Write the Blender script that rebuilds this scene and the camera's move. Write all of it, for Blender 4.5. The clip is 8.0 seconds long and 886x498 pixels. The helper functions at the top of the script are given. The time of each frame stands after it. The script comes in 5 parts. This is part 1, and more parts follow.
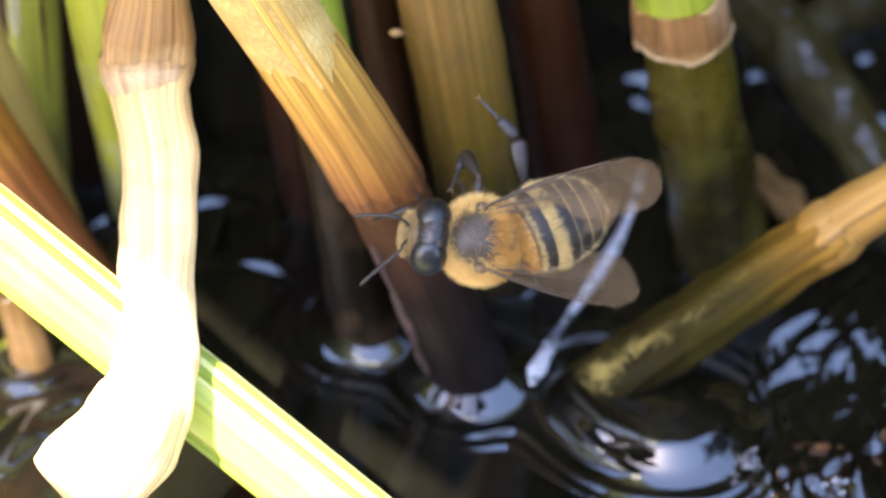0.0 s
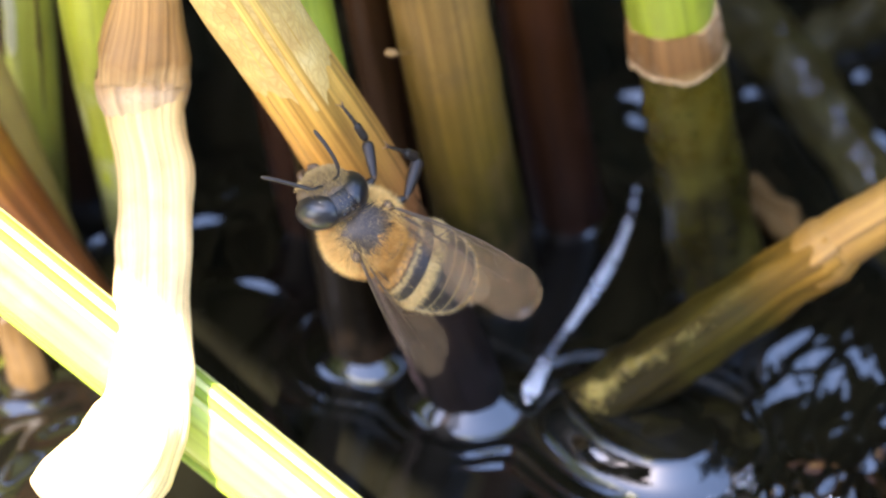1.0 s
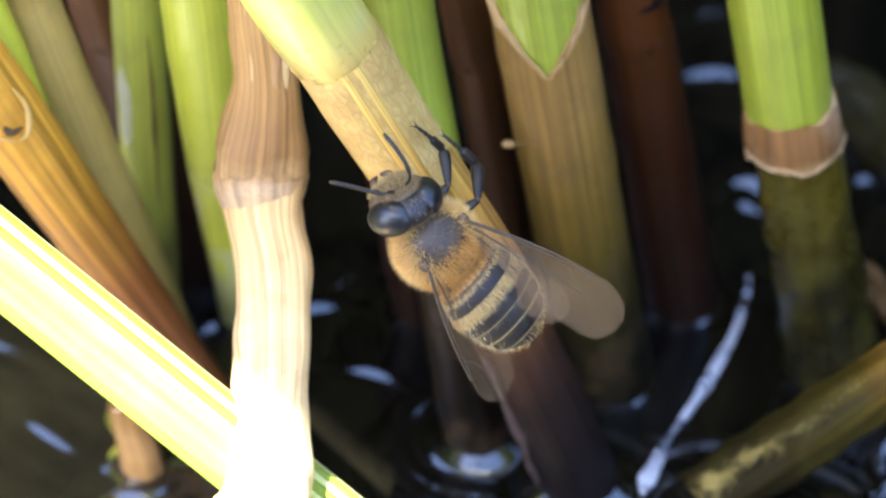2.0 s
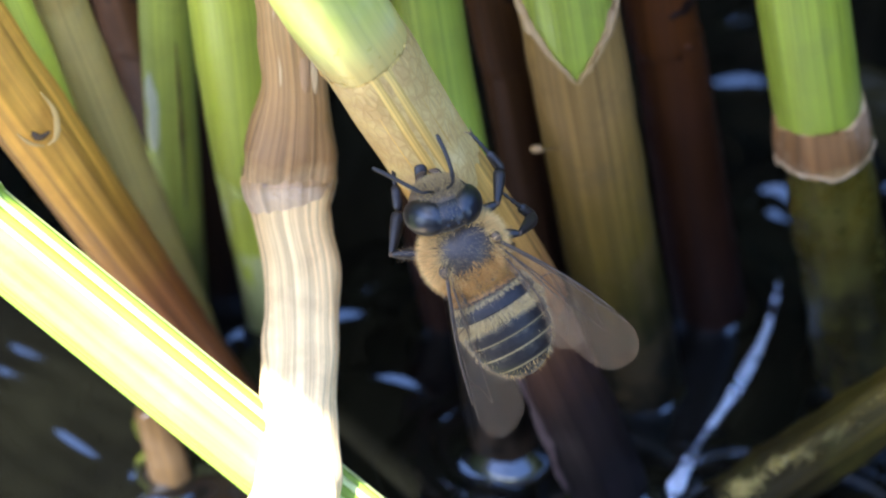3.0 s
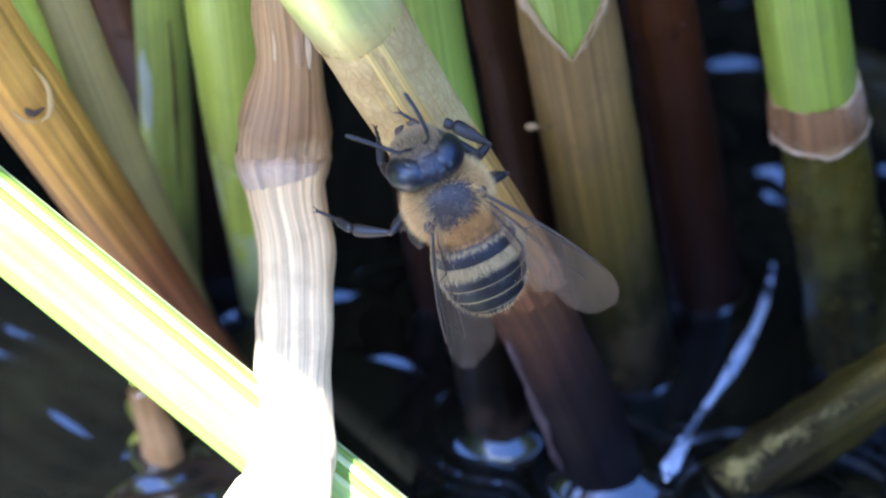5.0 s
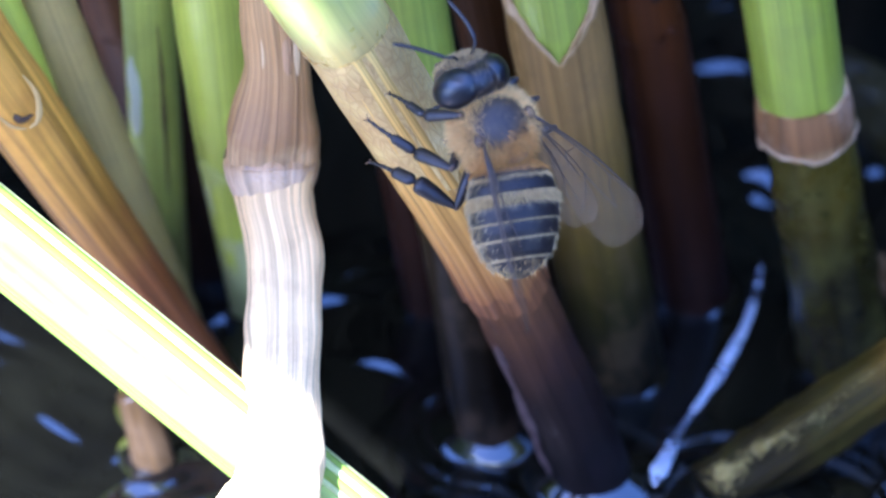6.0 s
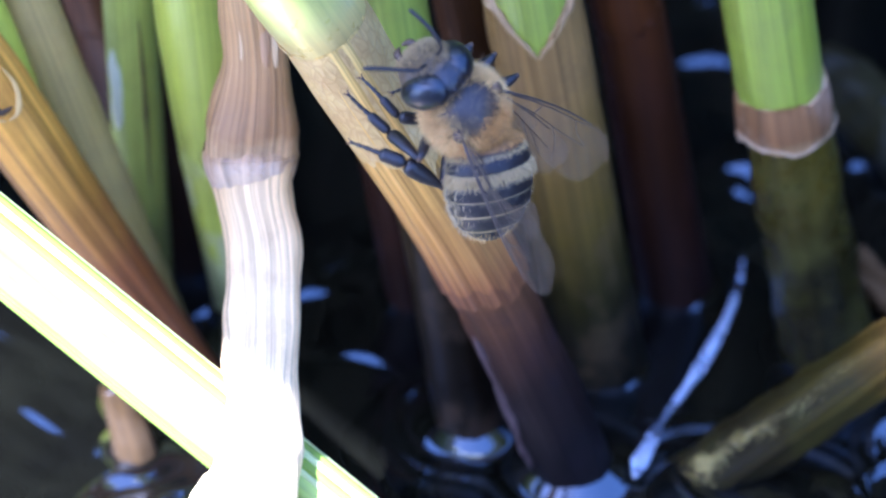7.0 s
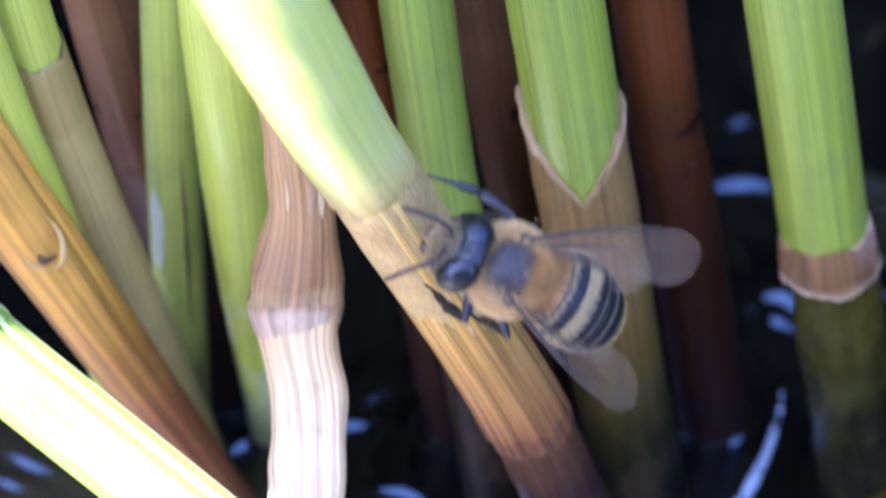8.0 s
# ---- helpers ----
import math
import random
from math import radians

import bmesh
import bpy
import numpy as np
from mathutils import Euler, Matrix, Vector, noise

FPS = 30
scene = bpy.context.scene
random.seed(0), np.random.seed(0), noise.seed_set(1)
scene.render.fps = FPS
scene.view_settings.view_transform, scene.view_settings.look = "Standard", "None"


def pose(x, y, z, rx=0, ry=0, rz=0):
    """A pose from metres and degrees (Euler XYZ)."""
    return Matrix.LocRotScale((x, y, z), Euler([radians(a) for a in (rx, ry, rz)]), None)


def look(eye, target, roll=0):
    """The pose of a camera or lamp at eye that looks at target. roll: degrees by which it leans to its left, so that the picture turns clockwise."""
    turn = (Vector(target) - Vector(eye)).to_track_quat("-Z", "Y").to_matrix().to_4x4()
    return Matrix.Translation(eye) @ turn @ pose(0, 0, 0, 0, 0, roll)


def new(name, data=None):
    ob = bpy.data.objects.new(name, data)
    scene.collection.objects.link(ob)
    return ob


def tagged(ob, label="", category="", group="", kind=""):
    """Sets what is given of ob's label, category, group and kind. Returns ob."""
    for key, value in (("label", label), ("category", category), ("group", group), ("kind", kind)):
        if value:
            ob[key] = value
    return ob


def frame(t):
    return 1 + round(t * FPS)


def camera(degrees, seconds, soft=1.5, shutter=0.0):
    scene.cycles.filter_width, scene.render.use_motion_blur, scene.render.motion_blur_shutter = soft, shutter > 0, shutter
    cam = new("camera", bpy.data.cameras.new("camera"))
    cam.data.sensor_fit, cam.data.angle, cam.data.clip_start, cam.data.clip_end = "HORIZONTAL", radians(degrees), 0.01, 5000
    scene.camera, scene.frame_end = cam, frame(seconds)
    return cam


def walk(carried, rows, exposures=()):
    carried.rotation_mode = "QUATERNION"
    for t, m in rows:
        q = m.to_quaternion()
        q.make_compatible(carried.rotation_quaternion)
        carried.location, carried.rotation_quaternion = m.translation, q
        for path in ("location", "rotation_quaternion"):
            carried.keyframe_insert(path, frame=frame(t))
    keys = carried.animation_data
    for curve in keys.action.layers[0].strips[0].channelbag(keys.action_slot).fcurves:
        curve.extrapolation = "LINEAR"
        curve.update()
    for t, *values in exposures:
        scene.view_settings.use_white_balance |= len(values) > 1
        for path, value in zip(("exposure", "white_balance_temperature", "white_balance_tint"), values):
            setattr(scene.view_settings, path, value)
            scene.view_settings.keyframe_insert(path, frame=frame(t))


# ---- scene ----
MM = 0.001
cam = camera(14.0, 8.0, soft=2.1, shutter=0.2)
# a long close-up lens: sharp at the bee, soft at the water
cam.data.dof.use_dof, cam.data.dof.focus_distance, cam.data.dof.aperture_fstop = True, 0.2015, 36.0
walk(cam, [
    (0.0, pose(0.00352, -0.16604, 0.16241, 46.791, -0.889, -1.109)),
    (0.5, pose(0.00376, -0.16581, 0.16312, 46.649, -0.894, -1.217)),
    (1.0, pose(0.00397, -0.16550, 0.16379, 46.743, -0.834, -1.099)),
    (1.5, pose(0.00270, -0.16499, 0.16435, 46.922, -0.634, -0.874)),
    (2.0, pose(0.00127, -0.16342, 0.16499, 47.589, -0.121, -0.203)),
    (2.2, pose(0.00075, -0.16345, 0.16426, 47.856, 0.009, -0.034)),
    (3.3, pose(0.00035, -0.16347, 0.16369, 47.906, 0.029, 0.011)),
    (3.5, pose(0.00000, -0.16349, 0.16321, 48.000, -0.000, 0.000)),
    (4.0, pose(0.00022, -0.16333, 0.16307, 47.893, 0.050, 0.024)),
    (4.5, pose(0.00128, -0.16411, 0.16353, 47.894, 0.021, 0.046)),
    (4.7, pose(0.00064, -0.16432, 0.16253, 48.128, -0.049, -0.083)),
    (5.8, pose(0.00011, -0.16467, 0.16143, 48.053, -0.058, -0.144)),
    (6.0, pose(0.00051, -0.16427, 0.16269, 48.007, -0.090, -0.257)),
    (6.5, pose(0.00218, -0.16480, 0.16264, 48.071, 0.019, -0.115)),
    (7.0, pose(0.00257, -0.16527, 0.16260, 48.074, 0.092, -0.131)),
    (7.5, pose(0.00182, -0.16523, 0.16131, 48.102, 0.089, -0.279)),
    (7.6, pose(0.00109, -0.16413, 0.16254, 47.707, -0.100, -0.396)),
    (7.7, pose(0.00054, -0.16314, 0.16367, 47.651, -0.191, -0.424)),
    (7.8, pose(0.00008, -0.16209, 0.16488, 47.804, -0.229, -0.408)),
    (7.9, pose(-0.00038, -0.16081, 0.16635, 47.859, -0.188, -0.315)),
    (8.0, pose(-0.00089, -0.15910, 0.16832, 48.172, -0.136, -0.215)),
], exposures=[(0.0, 3.48, 6650, 21), (1.5, 3.47, 6600, 19), (2.2, 3.18, 5750, 19), (3.5, 2.8, 5080, 18), (4.5, 2.8, 4700, 21), (6.5, 3.0, 4420, 32), (7.5, 3.07, 4380, 32), (8.0, 3.1, 4680, 37)])

# ------------------------------------------------------------- light
SUN_FROM = Vector((-0.40, -0.40, 0.82)).normalized()
world = bpy.data.worlds.new("sky")
scene.world = world
world.use_nodes = True
wn, wl = world.node_tree.nodes, world.node_tree.links
sky = wn.new("ShaderNodeTexSky")
sky.sky_type = "NISHITA"
sky.sun_disc = False
sky.sun_elevation = math.asin(SUN_FROM.z)
sky.sun_rotation = math.atan2(SUN_FROM.x, SUN_FROM.y)
wl.new(sky.outputs[0], wn["Background"].inputs[0])
wn["Background"].inputs[1].default_value = 0.15
sun = new("sun", bpy.data.lights.new("sun", "SUN"))
sun.data.energy, sun.data.angle, sun.data.color = 5.0, radians(0.5), (1.0, 0.95, 0.86)
sun.matrix_world = look(SUN_FROM * 2.0, (0, 0, 0))


# ------------------------------------------------------------- materials
def material(name):
    m = bpy.data.materials.new(name)
    m.use_nodes = True
    return m, m.node_tree.nodes, m.node_tree.links, m.node_tree.nodes["Principled BSDF"]


def ramp(nodes, links, value, stops):
    r = nodes.new("ShaderNodeValToRGB")
    e = r.color_ramp.elements
    while len(e) < len(stops):
        e.new(0.5)
    for el, (p, c) in zip(e, stops):
        el.position, el.color = p, (*c, 1.0)
    links.new(value, r.inputs[0])
    return r.outputs[0]


def mix(nodes, links, a, b, fac, kind="MIX"):
    m = nodes.new("ShaderNodeMix")
    m.data_type, m.blend_type = "RGBA", kind
    for sock, v in ((m.inputs[0], fac), (m.inputs[6], a), (m.inputs[7], b)):
        if isinstance(v, (tuple, list)):
            sock.default_value = (*v, 1.0)
        elif isinstance(v, float):
            sock.default_value = v
        else:
            links.new(v, sock)
    return m.outputs[2]


def noise_tex(nodes, links, vec, scale, detail=4.0, rough=0.6):
    n = nodes.new("ShaderNodeTexNoise")
    n.inputs["Scale"].default_value = scale
    n.inputs["Detail"].default_value = detail
    n.inputs["Roughness"].default_value = rough
    links.new(vec, n.inputs["Vector"])
    return n.outputs[0]


def fibrous(name, along, length, stripe=0.35, fine=26.0, rough=0.5, stain=(0.10, 0.06, 0.03), stains=0.35, bump=0.35, gloss=0.3, speck=0.0):
    """Plant stem: colours along its length (metres from its foot), fibres, blotches and fine relief."""
    m, nodes, links, bsdf = material(name)
    uv = nodes.new("ShaderNodeTexCoord")
    sep = nodes.new("ShaderNodeSeparateXYZ")
    links.new(uv.outputs["UV"], sep.inputs[0])
    scaled = nodes.new("ShaderNodeMath")
    scaled.operation = "DIVIDE"
    links.new(sep.outputs[1], scaled.inputs[0])
    scaled.inputs[1].default_value = length
    wob = noise_tex(nodes, links, uv.outputs["Object"], 350.0, 3.0)
    add = nodes.new("ShaderNodeMath")
    add.operation = "MULTIPLY_ADD"
    links.new(wob, add.inputs[0])
    add.inputs[1].default_value = 0.10
    links.new(scaled.outputs[0], add.inputs[2])
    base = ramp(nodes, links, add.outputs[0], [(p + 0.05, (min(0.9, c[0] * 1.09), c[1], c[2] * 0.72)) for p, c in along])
    grain = nodes.new("ShaderNodeMapping")
    grain.inputs["Scale"].default_value = (fine, 16.0, 1.0)
    links.new(uv.outputs["UV"], grain.inputs[0])
    fibre = noise_tex(nodes, links, grain.outputs[0], 1.6, 4.0, 0.6)
    lines = ramp(nodes, links, fibre, [(0.30, (1 - stripe,) * 3), (0.5, (1.0,) * 3), (0.70, (1 + stripe * 0.8,) * 3)])
    col = mix(nodes, links, base, lines, 1.0, "MULTIPLY")
    blot = noise_tex(nodes, links, uv.outputs["Object"], 260.0, 6.0, 0.7)
    mask = ramp(nodes, links, blot, [(0.50, (0, 0, 0)), (0.72, (stains,) * 3)])
    col = mix(nodes, links, col, stain, mask)
    if speck:
        dots = noise_tex(nodes, links, uv.outputs["Object"], 1500.0, 2.0, 0.5)
        col = mix(nodes, links, col, (0.55, 0.50, 0.28), ramp(nodes, links, dots, [(0.60, (0, 0, 0)), (0.72, (speck,) * 3)]))
    links.new(col, bsdf.inputs["Base Color"])
    r = ramp(nodes, links, blot, [(0.3, (rough - 0.12,) * 3), (0.7, (rough + 0.15,) * 3)])
    links.new(r, bsdf.inputs["Roughness"])
    bsdf.inputs["Specular IOR Level"].default_value = gloss
    b = nodes.new("ShaderNodeBump")
    b.inputs["Strength"].default_value = bump
    b.inputs["Distance"].default_value = 0.0002
    links.new(fibre, b.inputs["Height"])
    links.new(b.outputs[0], bsdf.inputs["Normal"])
    return m


def net_skin():
    """Thin tan skin with a net of long cells."""
    m, nodes, links, bsdf = material("netted papery skin")
    tc = nodes.new("ShaderNodeTexCoord")
    stretch = nodes.new("ShaderNodeMapping")
    stretch.inputs["Scale"].default_value = (36.0, 900.0, 1.0)
    links.new(tc.outputs["UV"], stretch.inputs[0])
    cells = nodes.new("ShaderNodeTexVoronoi")
    cells.feature = "DISTANCE_TO_EDGE"
    cells.inputs["Scale"].default_value = 1.0
    links.new(stretch.outputs[0], cells.inputs["Vector"])
    blot = noise_tex(nodes, links, tc.outputs["Object"], 330.0, 5.0)
    base = ramp(nodes, links, blot, [(0.35, (0.44, 0.27, 0.075)), (0.55, (0.54, 0.36, 0.105)), (0.72, (0.63, 0.46, 0.17))])
    col = mix(nodes, links, base, ramp(nodes, links, cells.outputs["Distance"], [(0.0, (0.84, 0.79, 0.70)), (0.14, (1.0, 1.0, 1.0))]), 1.0, "MULTIPLY")
    links.new(col, bsdf.inputs["Base Color"])
    links.new(ramp(nodes, links, blot, [(0.3, (0.36,) * 3), (0.7, (0.6,) * 3)]), bsdf.inputs["Roughness"])
    b = nodes.new("ShaderNodeBump")
    b.inputs["Strength"].default_value = 0.6
    b.inputs["Distance"].default_value = 0.00015
    links.new(cells.outputs["Distance"], b.inputs["Height"])
    links.new(b.outputs[0], bsdf.inputs["Normal"])
    return m


m_green = fibrous("green culm", [(0.0, (0.36, 0.42, 0.03)), (0.5, (0.39, 0.45, 0.04)), (1.0, (0.44, 0.48, 0.06))], 0.05, stripe=0.25, fine=34, stains=0.14, bump=0.25, gloss=0.5, rough=0.42)
m_top = fibrous("green culm, tan where it leaves the sheath", [(0.0, (0.46, 0.34, 0.12)), (0.13, (0.47, 0.37, 0.12)), (0.2, (0.45, 0.42, 0.13)), (0.32, (0.40, 0.43, 0.09)), (1.0, (0.45, 0.48, 0.10))], 0.025, stripe=0.2, stains=0.2, stain=(0.52, 0.46, 0.26), bump=0.15, gloss=0.9, rough=0.36)
# darker copy of the green culm: the right side's shade is painted in
m_green_dim = fibrous("green culm, shade in colour", [(0.0, (0.215, 0.265, 0.02)), (1.0, (0.28, 0.325, 0.035))], 0.05, stripe=0.32, fine=34, stains=0.15, bump=0.3, gloss=0.55, rough=0.42)
# dark at the foot: shade between the stems is in the colour
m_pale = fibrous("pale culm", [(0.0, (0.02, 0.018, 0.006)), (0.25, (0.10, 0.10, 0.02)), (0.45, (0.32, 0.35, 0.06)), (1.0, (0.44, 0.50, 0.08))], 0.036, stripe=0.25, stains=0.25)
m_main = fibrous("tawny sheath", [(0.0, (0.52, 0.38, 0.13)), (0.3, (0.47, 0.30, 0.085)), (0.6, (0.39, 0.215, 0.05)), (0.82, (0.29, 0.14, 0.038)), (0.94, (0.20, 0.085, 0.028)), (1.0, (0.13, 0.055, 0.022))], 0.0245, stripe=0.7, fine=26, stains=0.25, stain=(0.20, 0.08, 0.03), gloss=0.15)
# violet-brown going near black downwards, the shade there being painted in
m_wet_shaded = fibrous("wet violet-brown foot with painted shade", [(0.0, (0.004, 0.003, 0.003)), (0.3, (0.005, 0.0035, 0.0035)), (0.55, (0.012, 0.007, 0.006)), (0.75, (0.035, 0.016, 0.010)), (1.0, (0.10, 0.045, 0.018))], 0.022, stripe=0.45, fine=18, stains=0.4, stain=(0.02, 0.012, 0.014), rough=0.5, gloss=0.12, bump=0.8)
m_flake = fibrous("violet-brown flake", [(0.0, (0.06, 0.042, 0.055)), (1.0, (0.09, 0.058, 0.062))], 0.012, stripe=0.5, fine=12, stains=0.5, stain=(0.07, 0.05, 0.05), rough=0.42, gloss=0.35, bump=1.0)
m_net = net_skin()
# fades to near black low down: shade is put into the colour
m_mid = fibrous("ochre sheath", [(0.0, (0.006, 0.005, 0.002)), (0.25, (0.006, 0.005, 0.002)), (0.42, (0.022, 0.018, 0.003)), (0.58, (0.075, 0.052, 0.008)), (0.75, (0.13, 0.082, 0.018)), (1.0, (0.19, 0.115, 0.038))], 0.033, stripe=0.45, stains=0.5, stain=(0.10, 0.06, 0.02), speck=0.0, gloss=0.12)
# moss colour, darkened downwards to carry the shade by the water
m_moss = fibrous("mossy wet sheath with painted shade", [(0.0, (0.006, 0.005, 0.001)), (0.55, (0.014, 0.012, 0.002)), (1.0, (0.052, 0.042, 0.005))], 0.020, stripe=0.3, rough=0.3, gloss=0.2, stains=0.7, stain=(0.08, 0.07, 0.011), bump=1.0)
# both dead culms blacken at the foot, with shade in their colour
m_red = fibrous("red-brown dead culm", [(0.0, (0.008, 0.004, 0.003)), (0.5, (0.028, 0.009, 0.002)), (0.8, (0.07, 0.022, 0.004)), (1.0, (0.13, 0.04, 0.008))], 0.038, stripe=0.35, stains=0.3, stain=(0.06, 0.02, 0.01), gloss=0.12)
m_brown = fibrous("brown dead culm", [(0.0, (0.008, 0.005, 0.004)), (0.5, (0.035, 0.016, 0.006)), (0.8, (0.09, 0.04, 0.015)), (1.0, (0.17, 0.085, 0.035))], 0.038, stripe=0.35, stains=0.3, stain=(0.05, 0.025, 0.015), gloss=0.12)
# tan sheath, with the shade near the water painted into its lower end
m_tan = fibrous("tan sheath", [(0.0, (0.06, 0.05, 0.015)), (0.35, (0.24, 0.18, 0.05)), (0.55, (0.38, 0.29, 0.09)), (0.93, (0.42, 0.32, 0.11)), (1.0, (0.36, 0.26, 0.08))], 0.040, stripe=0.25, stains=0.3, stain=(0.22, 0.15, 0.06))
m_orange = fibrous("orange dry sheath", [(0.0, (0.06, 0.02, 0.006)), (0.35, (0.18, 0.064, 0.012)), (0.6, (0.45, 0.235, 0.03)), (1.0, (0.54, 0.29, 0.04))], 0.045, stripe=0.85, fine=14, stains=0.3, stain=(0.25, 0.08, 0.015))
m_straw = fibrous("straw", [(0.0, (0.72, 0.55, 0.34)), (0.42, (0.71, 0.53, 0.31)), (0.55, (0.60, 0.42, 0.22)), (0.62, (0.25, 0.14, 0.055)), (0.7, (0.33, 0.19, 0.075)), (1.0, (0.42, 0.26, 0.10))], 0.047, stripe=0.6, fine=30, stains=0.35, stain=(0.24, 0.12, 0.05), rough=0.6, bump=0.6)
m_strips = [fibrous("peeling pale fibre", [(0.0, (0.50, 0.36, 0.20)), (1.0, (0.54, 0.40, 0.23))], 0.02, stripe=0.5, fine=8, stains=0.3, stain=(0.28, 0.15, 0.07), rough=0.6), fibrous("peeling brown fibre", [(0.0, (0.34, 0.20, 0.10)), (1.0, (0.40, 0.25, 0.13))], 0.02, stripe=0.5, fine=8, stains=0.3, stain=(0.22, 0.11, 0.05), rough=0.6)]
m_papery = fibrous("papery sheath edge", [(0.0, (0.26, 0.16, 0.07)), (1.0, (0.33, 0.215, 0.10))], 0.003, stripe=0.4, stains=0.6, stain=(0.16, 0.08, 0.035), rough=0.5)
m_edge = fibrous("pale torn edge", [(0.0, (0.28, 0.19, 0.12)), (1.0, (0.40, 0.30, 0.21))], 0.01, stripe=0.3, stains=0.7, rough=0.7)
m_silver = fibrous("silvery torn skin", [(0.0, (0.46, 0.34, 0.23)), (0.5, (0.42, 0.30, 0.20)), (1.0, (0.33, 0.20, 0.09))], 0.0024, stripe=0.5, fine=20, stains=0.7, stain=(0.24, 0.13, 0.06), rough=0.33, gloss=0.6, bump=1.0)
m_rim = fibrous("papery rim", [(0.0, (0.30, 0.20, 0.10)), (0.25, (0.14, 0.07, 0.026)), (1.0, (0.17, 0.09, 0.036))], 0.0036, stripe=0.55, fine=12, stains=0.9, stain=(0.36, 0.24, 0.13), rough=0.6, gloss=0.2, bump=1.0)
m_frayed = fibrous("dry papery strip", [(0.0, (0.45, 0.30, 0.10)), (1.0, (0.55, 0.40, 0.18))], 0.006, stripe=0.3, stains=0.3, stain=(0.3, 0.15, 0.04))
m_blade = fibrous("striped leaf", [(0.0, (0.27, 0.35, 0.06)), (1.0, (0.29, 0.37, 0.065))], 0.06, stripe=0.5, fine=9, stains=0.1, stain=(0.55, 0.50, 0.20), rough=0.4)
m_ribs = [fibrous("green leaf rib", [(0.0, (0.17, 0.26, 0.022)), (1.0, (0.18, 0.27, 0.024))], 0.06), fibrous("pale leaf rib", [(0.0, (0.50, 0.56, 0.24)), (1.0, (0.52, 0.58, 0.26))], 0.06)]
m_tip = fibrous("dry ochre stalk", [(0.0, (0.22, 0.12, 0.028)), (0.3, (0.31, 0.18, 0.045)), (1.0, (0.42, 0.25, 0.075))], 0.03, stripe=0.6, fine=20, stains=0.4, stain=(0.16, 0.08, 0.025), bump=0.8)
# ochre above; the dark lower colours hold painted shade as well as moss
m_branch = fibrous("weathered stalk with painted shade", [(0.0, (0.008, 0.006, 0.0015)), (0.35, (0.016, 0.012, 0.002)), (0.6, (0.034, 0.026, 0.003)), (0.8, (0.13, 0.072, 0.012)), (1.0, (0.27, 0.145, 0.035))], 0.026, stripe=0.75, gloss=0.09, rough=0.46, stains=0.7, stain=(0.035, 0.03, 0.004), bump=1.0)
m_dull = fibrous("dull green culm", [(0.0, (0.17, 0.22, 0.02)), (1.0, (0.22, 0.27, 0.035))], 0.05, stripe=0.35, stains=0.15)
# the gloom near the water is painted in as near black
m_foot = fibrous("brown wet foot with painted shade", [(0.0, (0.004, 0.003, 0.002)), (0.35, (0.007, 0.005, 0.003)), (0.65, (0.020, 0.014, 0.005)), (0.85, (0.08, 0.055, 0.015)), (1.0, (0.20, 0.15, 0.05))], 0.028, stripe=0.3, stains=0.4, rough=0.35, gloss=0.12)
m_scar = fibrous("whitish scar", [(0.0, (0.50, 0.52, 0.38)), (1.0, (0.62, 0.64, 0.52))], 0.01, stripe=0.2, stains=0.5, stain=(0.35, 0.40, 0.18))
m_crack = fibrous("dark split", [(0.0, (0.05, 0.03, 0.012)), (1.0, (0.09, 0.05, 0.02))], 0.01)
# lowest colour is darkened for the shade at the water
m_palefoot = fibrous("pale speckled foot", [(0.0, (0.10, 0.10, 0.03)), (0.5, (0.42, 0.46, 0.22)), (0.9, (0.48, 0.52, 0.26)), (1.0, (0.42, 0.48, 0.12))], 0.018, stripe=0.15, stains=0.45, stain=(0.22, 0.22, 0.10))
# moss colour made paler, so that it also stands in for wet glints
m_tuft = fibrous("moss crumbs", [(0.0, (0.30, 0.24, 0.07)), (1.0, (0.42, 0.36, 0.13))], 0.03, rough=0.3, gloss=0.6, stains=0.5, stain=(0.10, 0.10, 0.02))
m_stub = fibrous("wet tan rind", [(0.0, (0.02, 0.012, 0.004)), (0.5, (0.045, 0.027, 0.009)), (1.0, (0.04, 0.024, 0.008))], 0.007, stripe=0.4, rough=0.4, stains=0.5, stain=(0.08, 0.05, 0.02))
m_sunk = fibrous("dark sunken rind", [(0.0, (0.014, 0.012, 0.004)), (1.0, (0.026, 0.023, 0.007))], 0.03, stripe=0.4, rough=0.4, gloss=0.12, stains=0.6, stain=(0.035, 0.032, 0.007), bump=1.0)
m_bead = fibrous("wet moss bead", [(0.0, (0.035, 0.032, 0.004)), (1.0, (0.06, 0.054, 0.007))], 0.02, rough=0.6, gloss=0.06, stains=0.4, stain=(0.05, 0.05, 0.01))
m_debris = fibrous("sodden brown debris", [(0.0, (0.05, 0.03, 0.012)), (1.0, (0.12, 0.075, 0.035))], 0.008, stripe=0.5, rough=0.8, gloss=0.08, stains=0.7, stain=(0.02, 0.015, 0.006), bump=1.0)
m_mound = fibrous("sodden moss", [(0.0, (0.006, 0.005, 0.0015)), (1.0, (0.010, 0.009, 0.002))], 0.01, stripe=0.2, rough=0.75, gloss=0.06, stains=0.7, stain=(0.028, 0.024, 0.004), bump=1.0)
m_litter = fibrous("sodden litter", [(0.0, (0.025, 0.008, 0.002)), (1.0, (0.05, 0.017, 0.004))], 0.01, stripe=0.3, rough=0.3, stains=0.6, stain=(0.05, 0.03, 0.012))


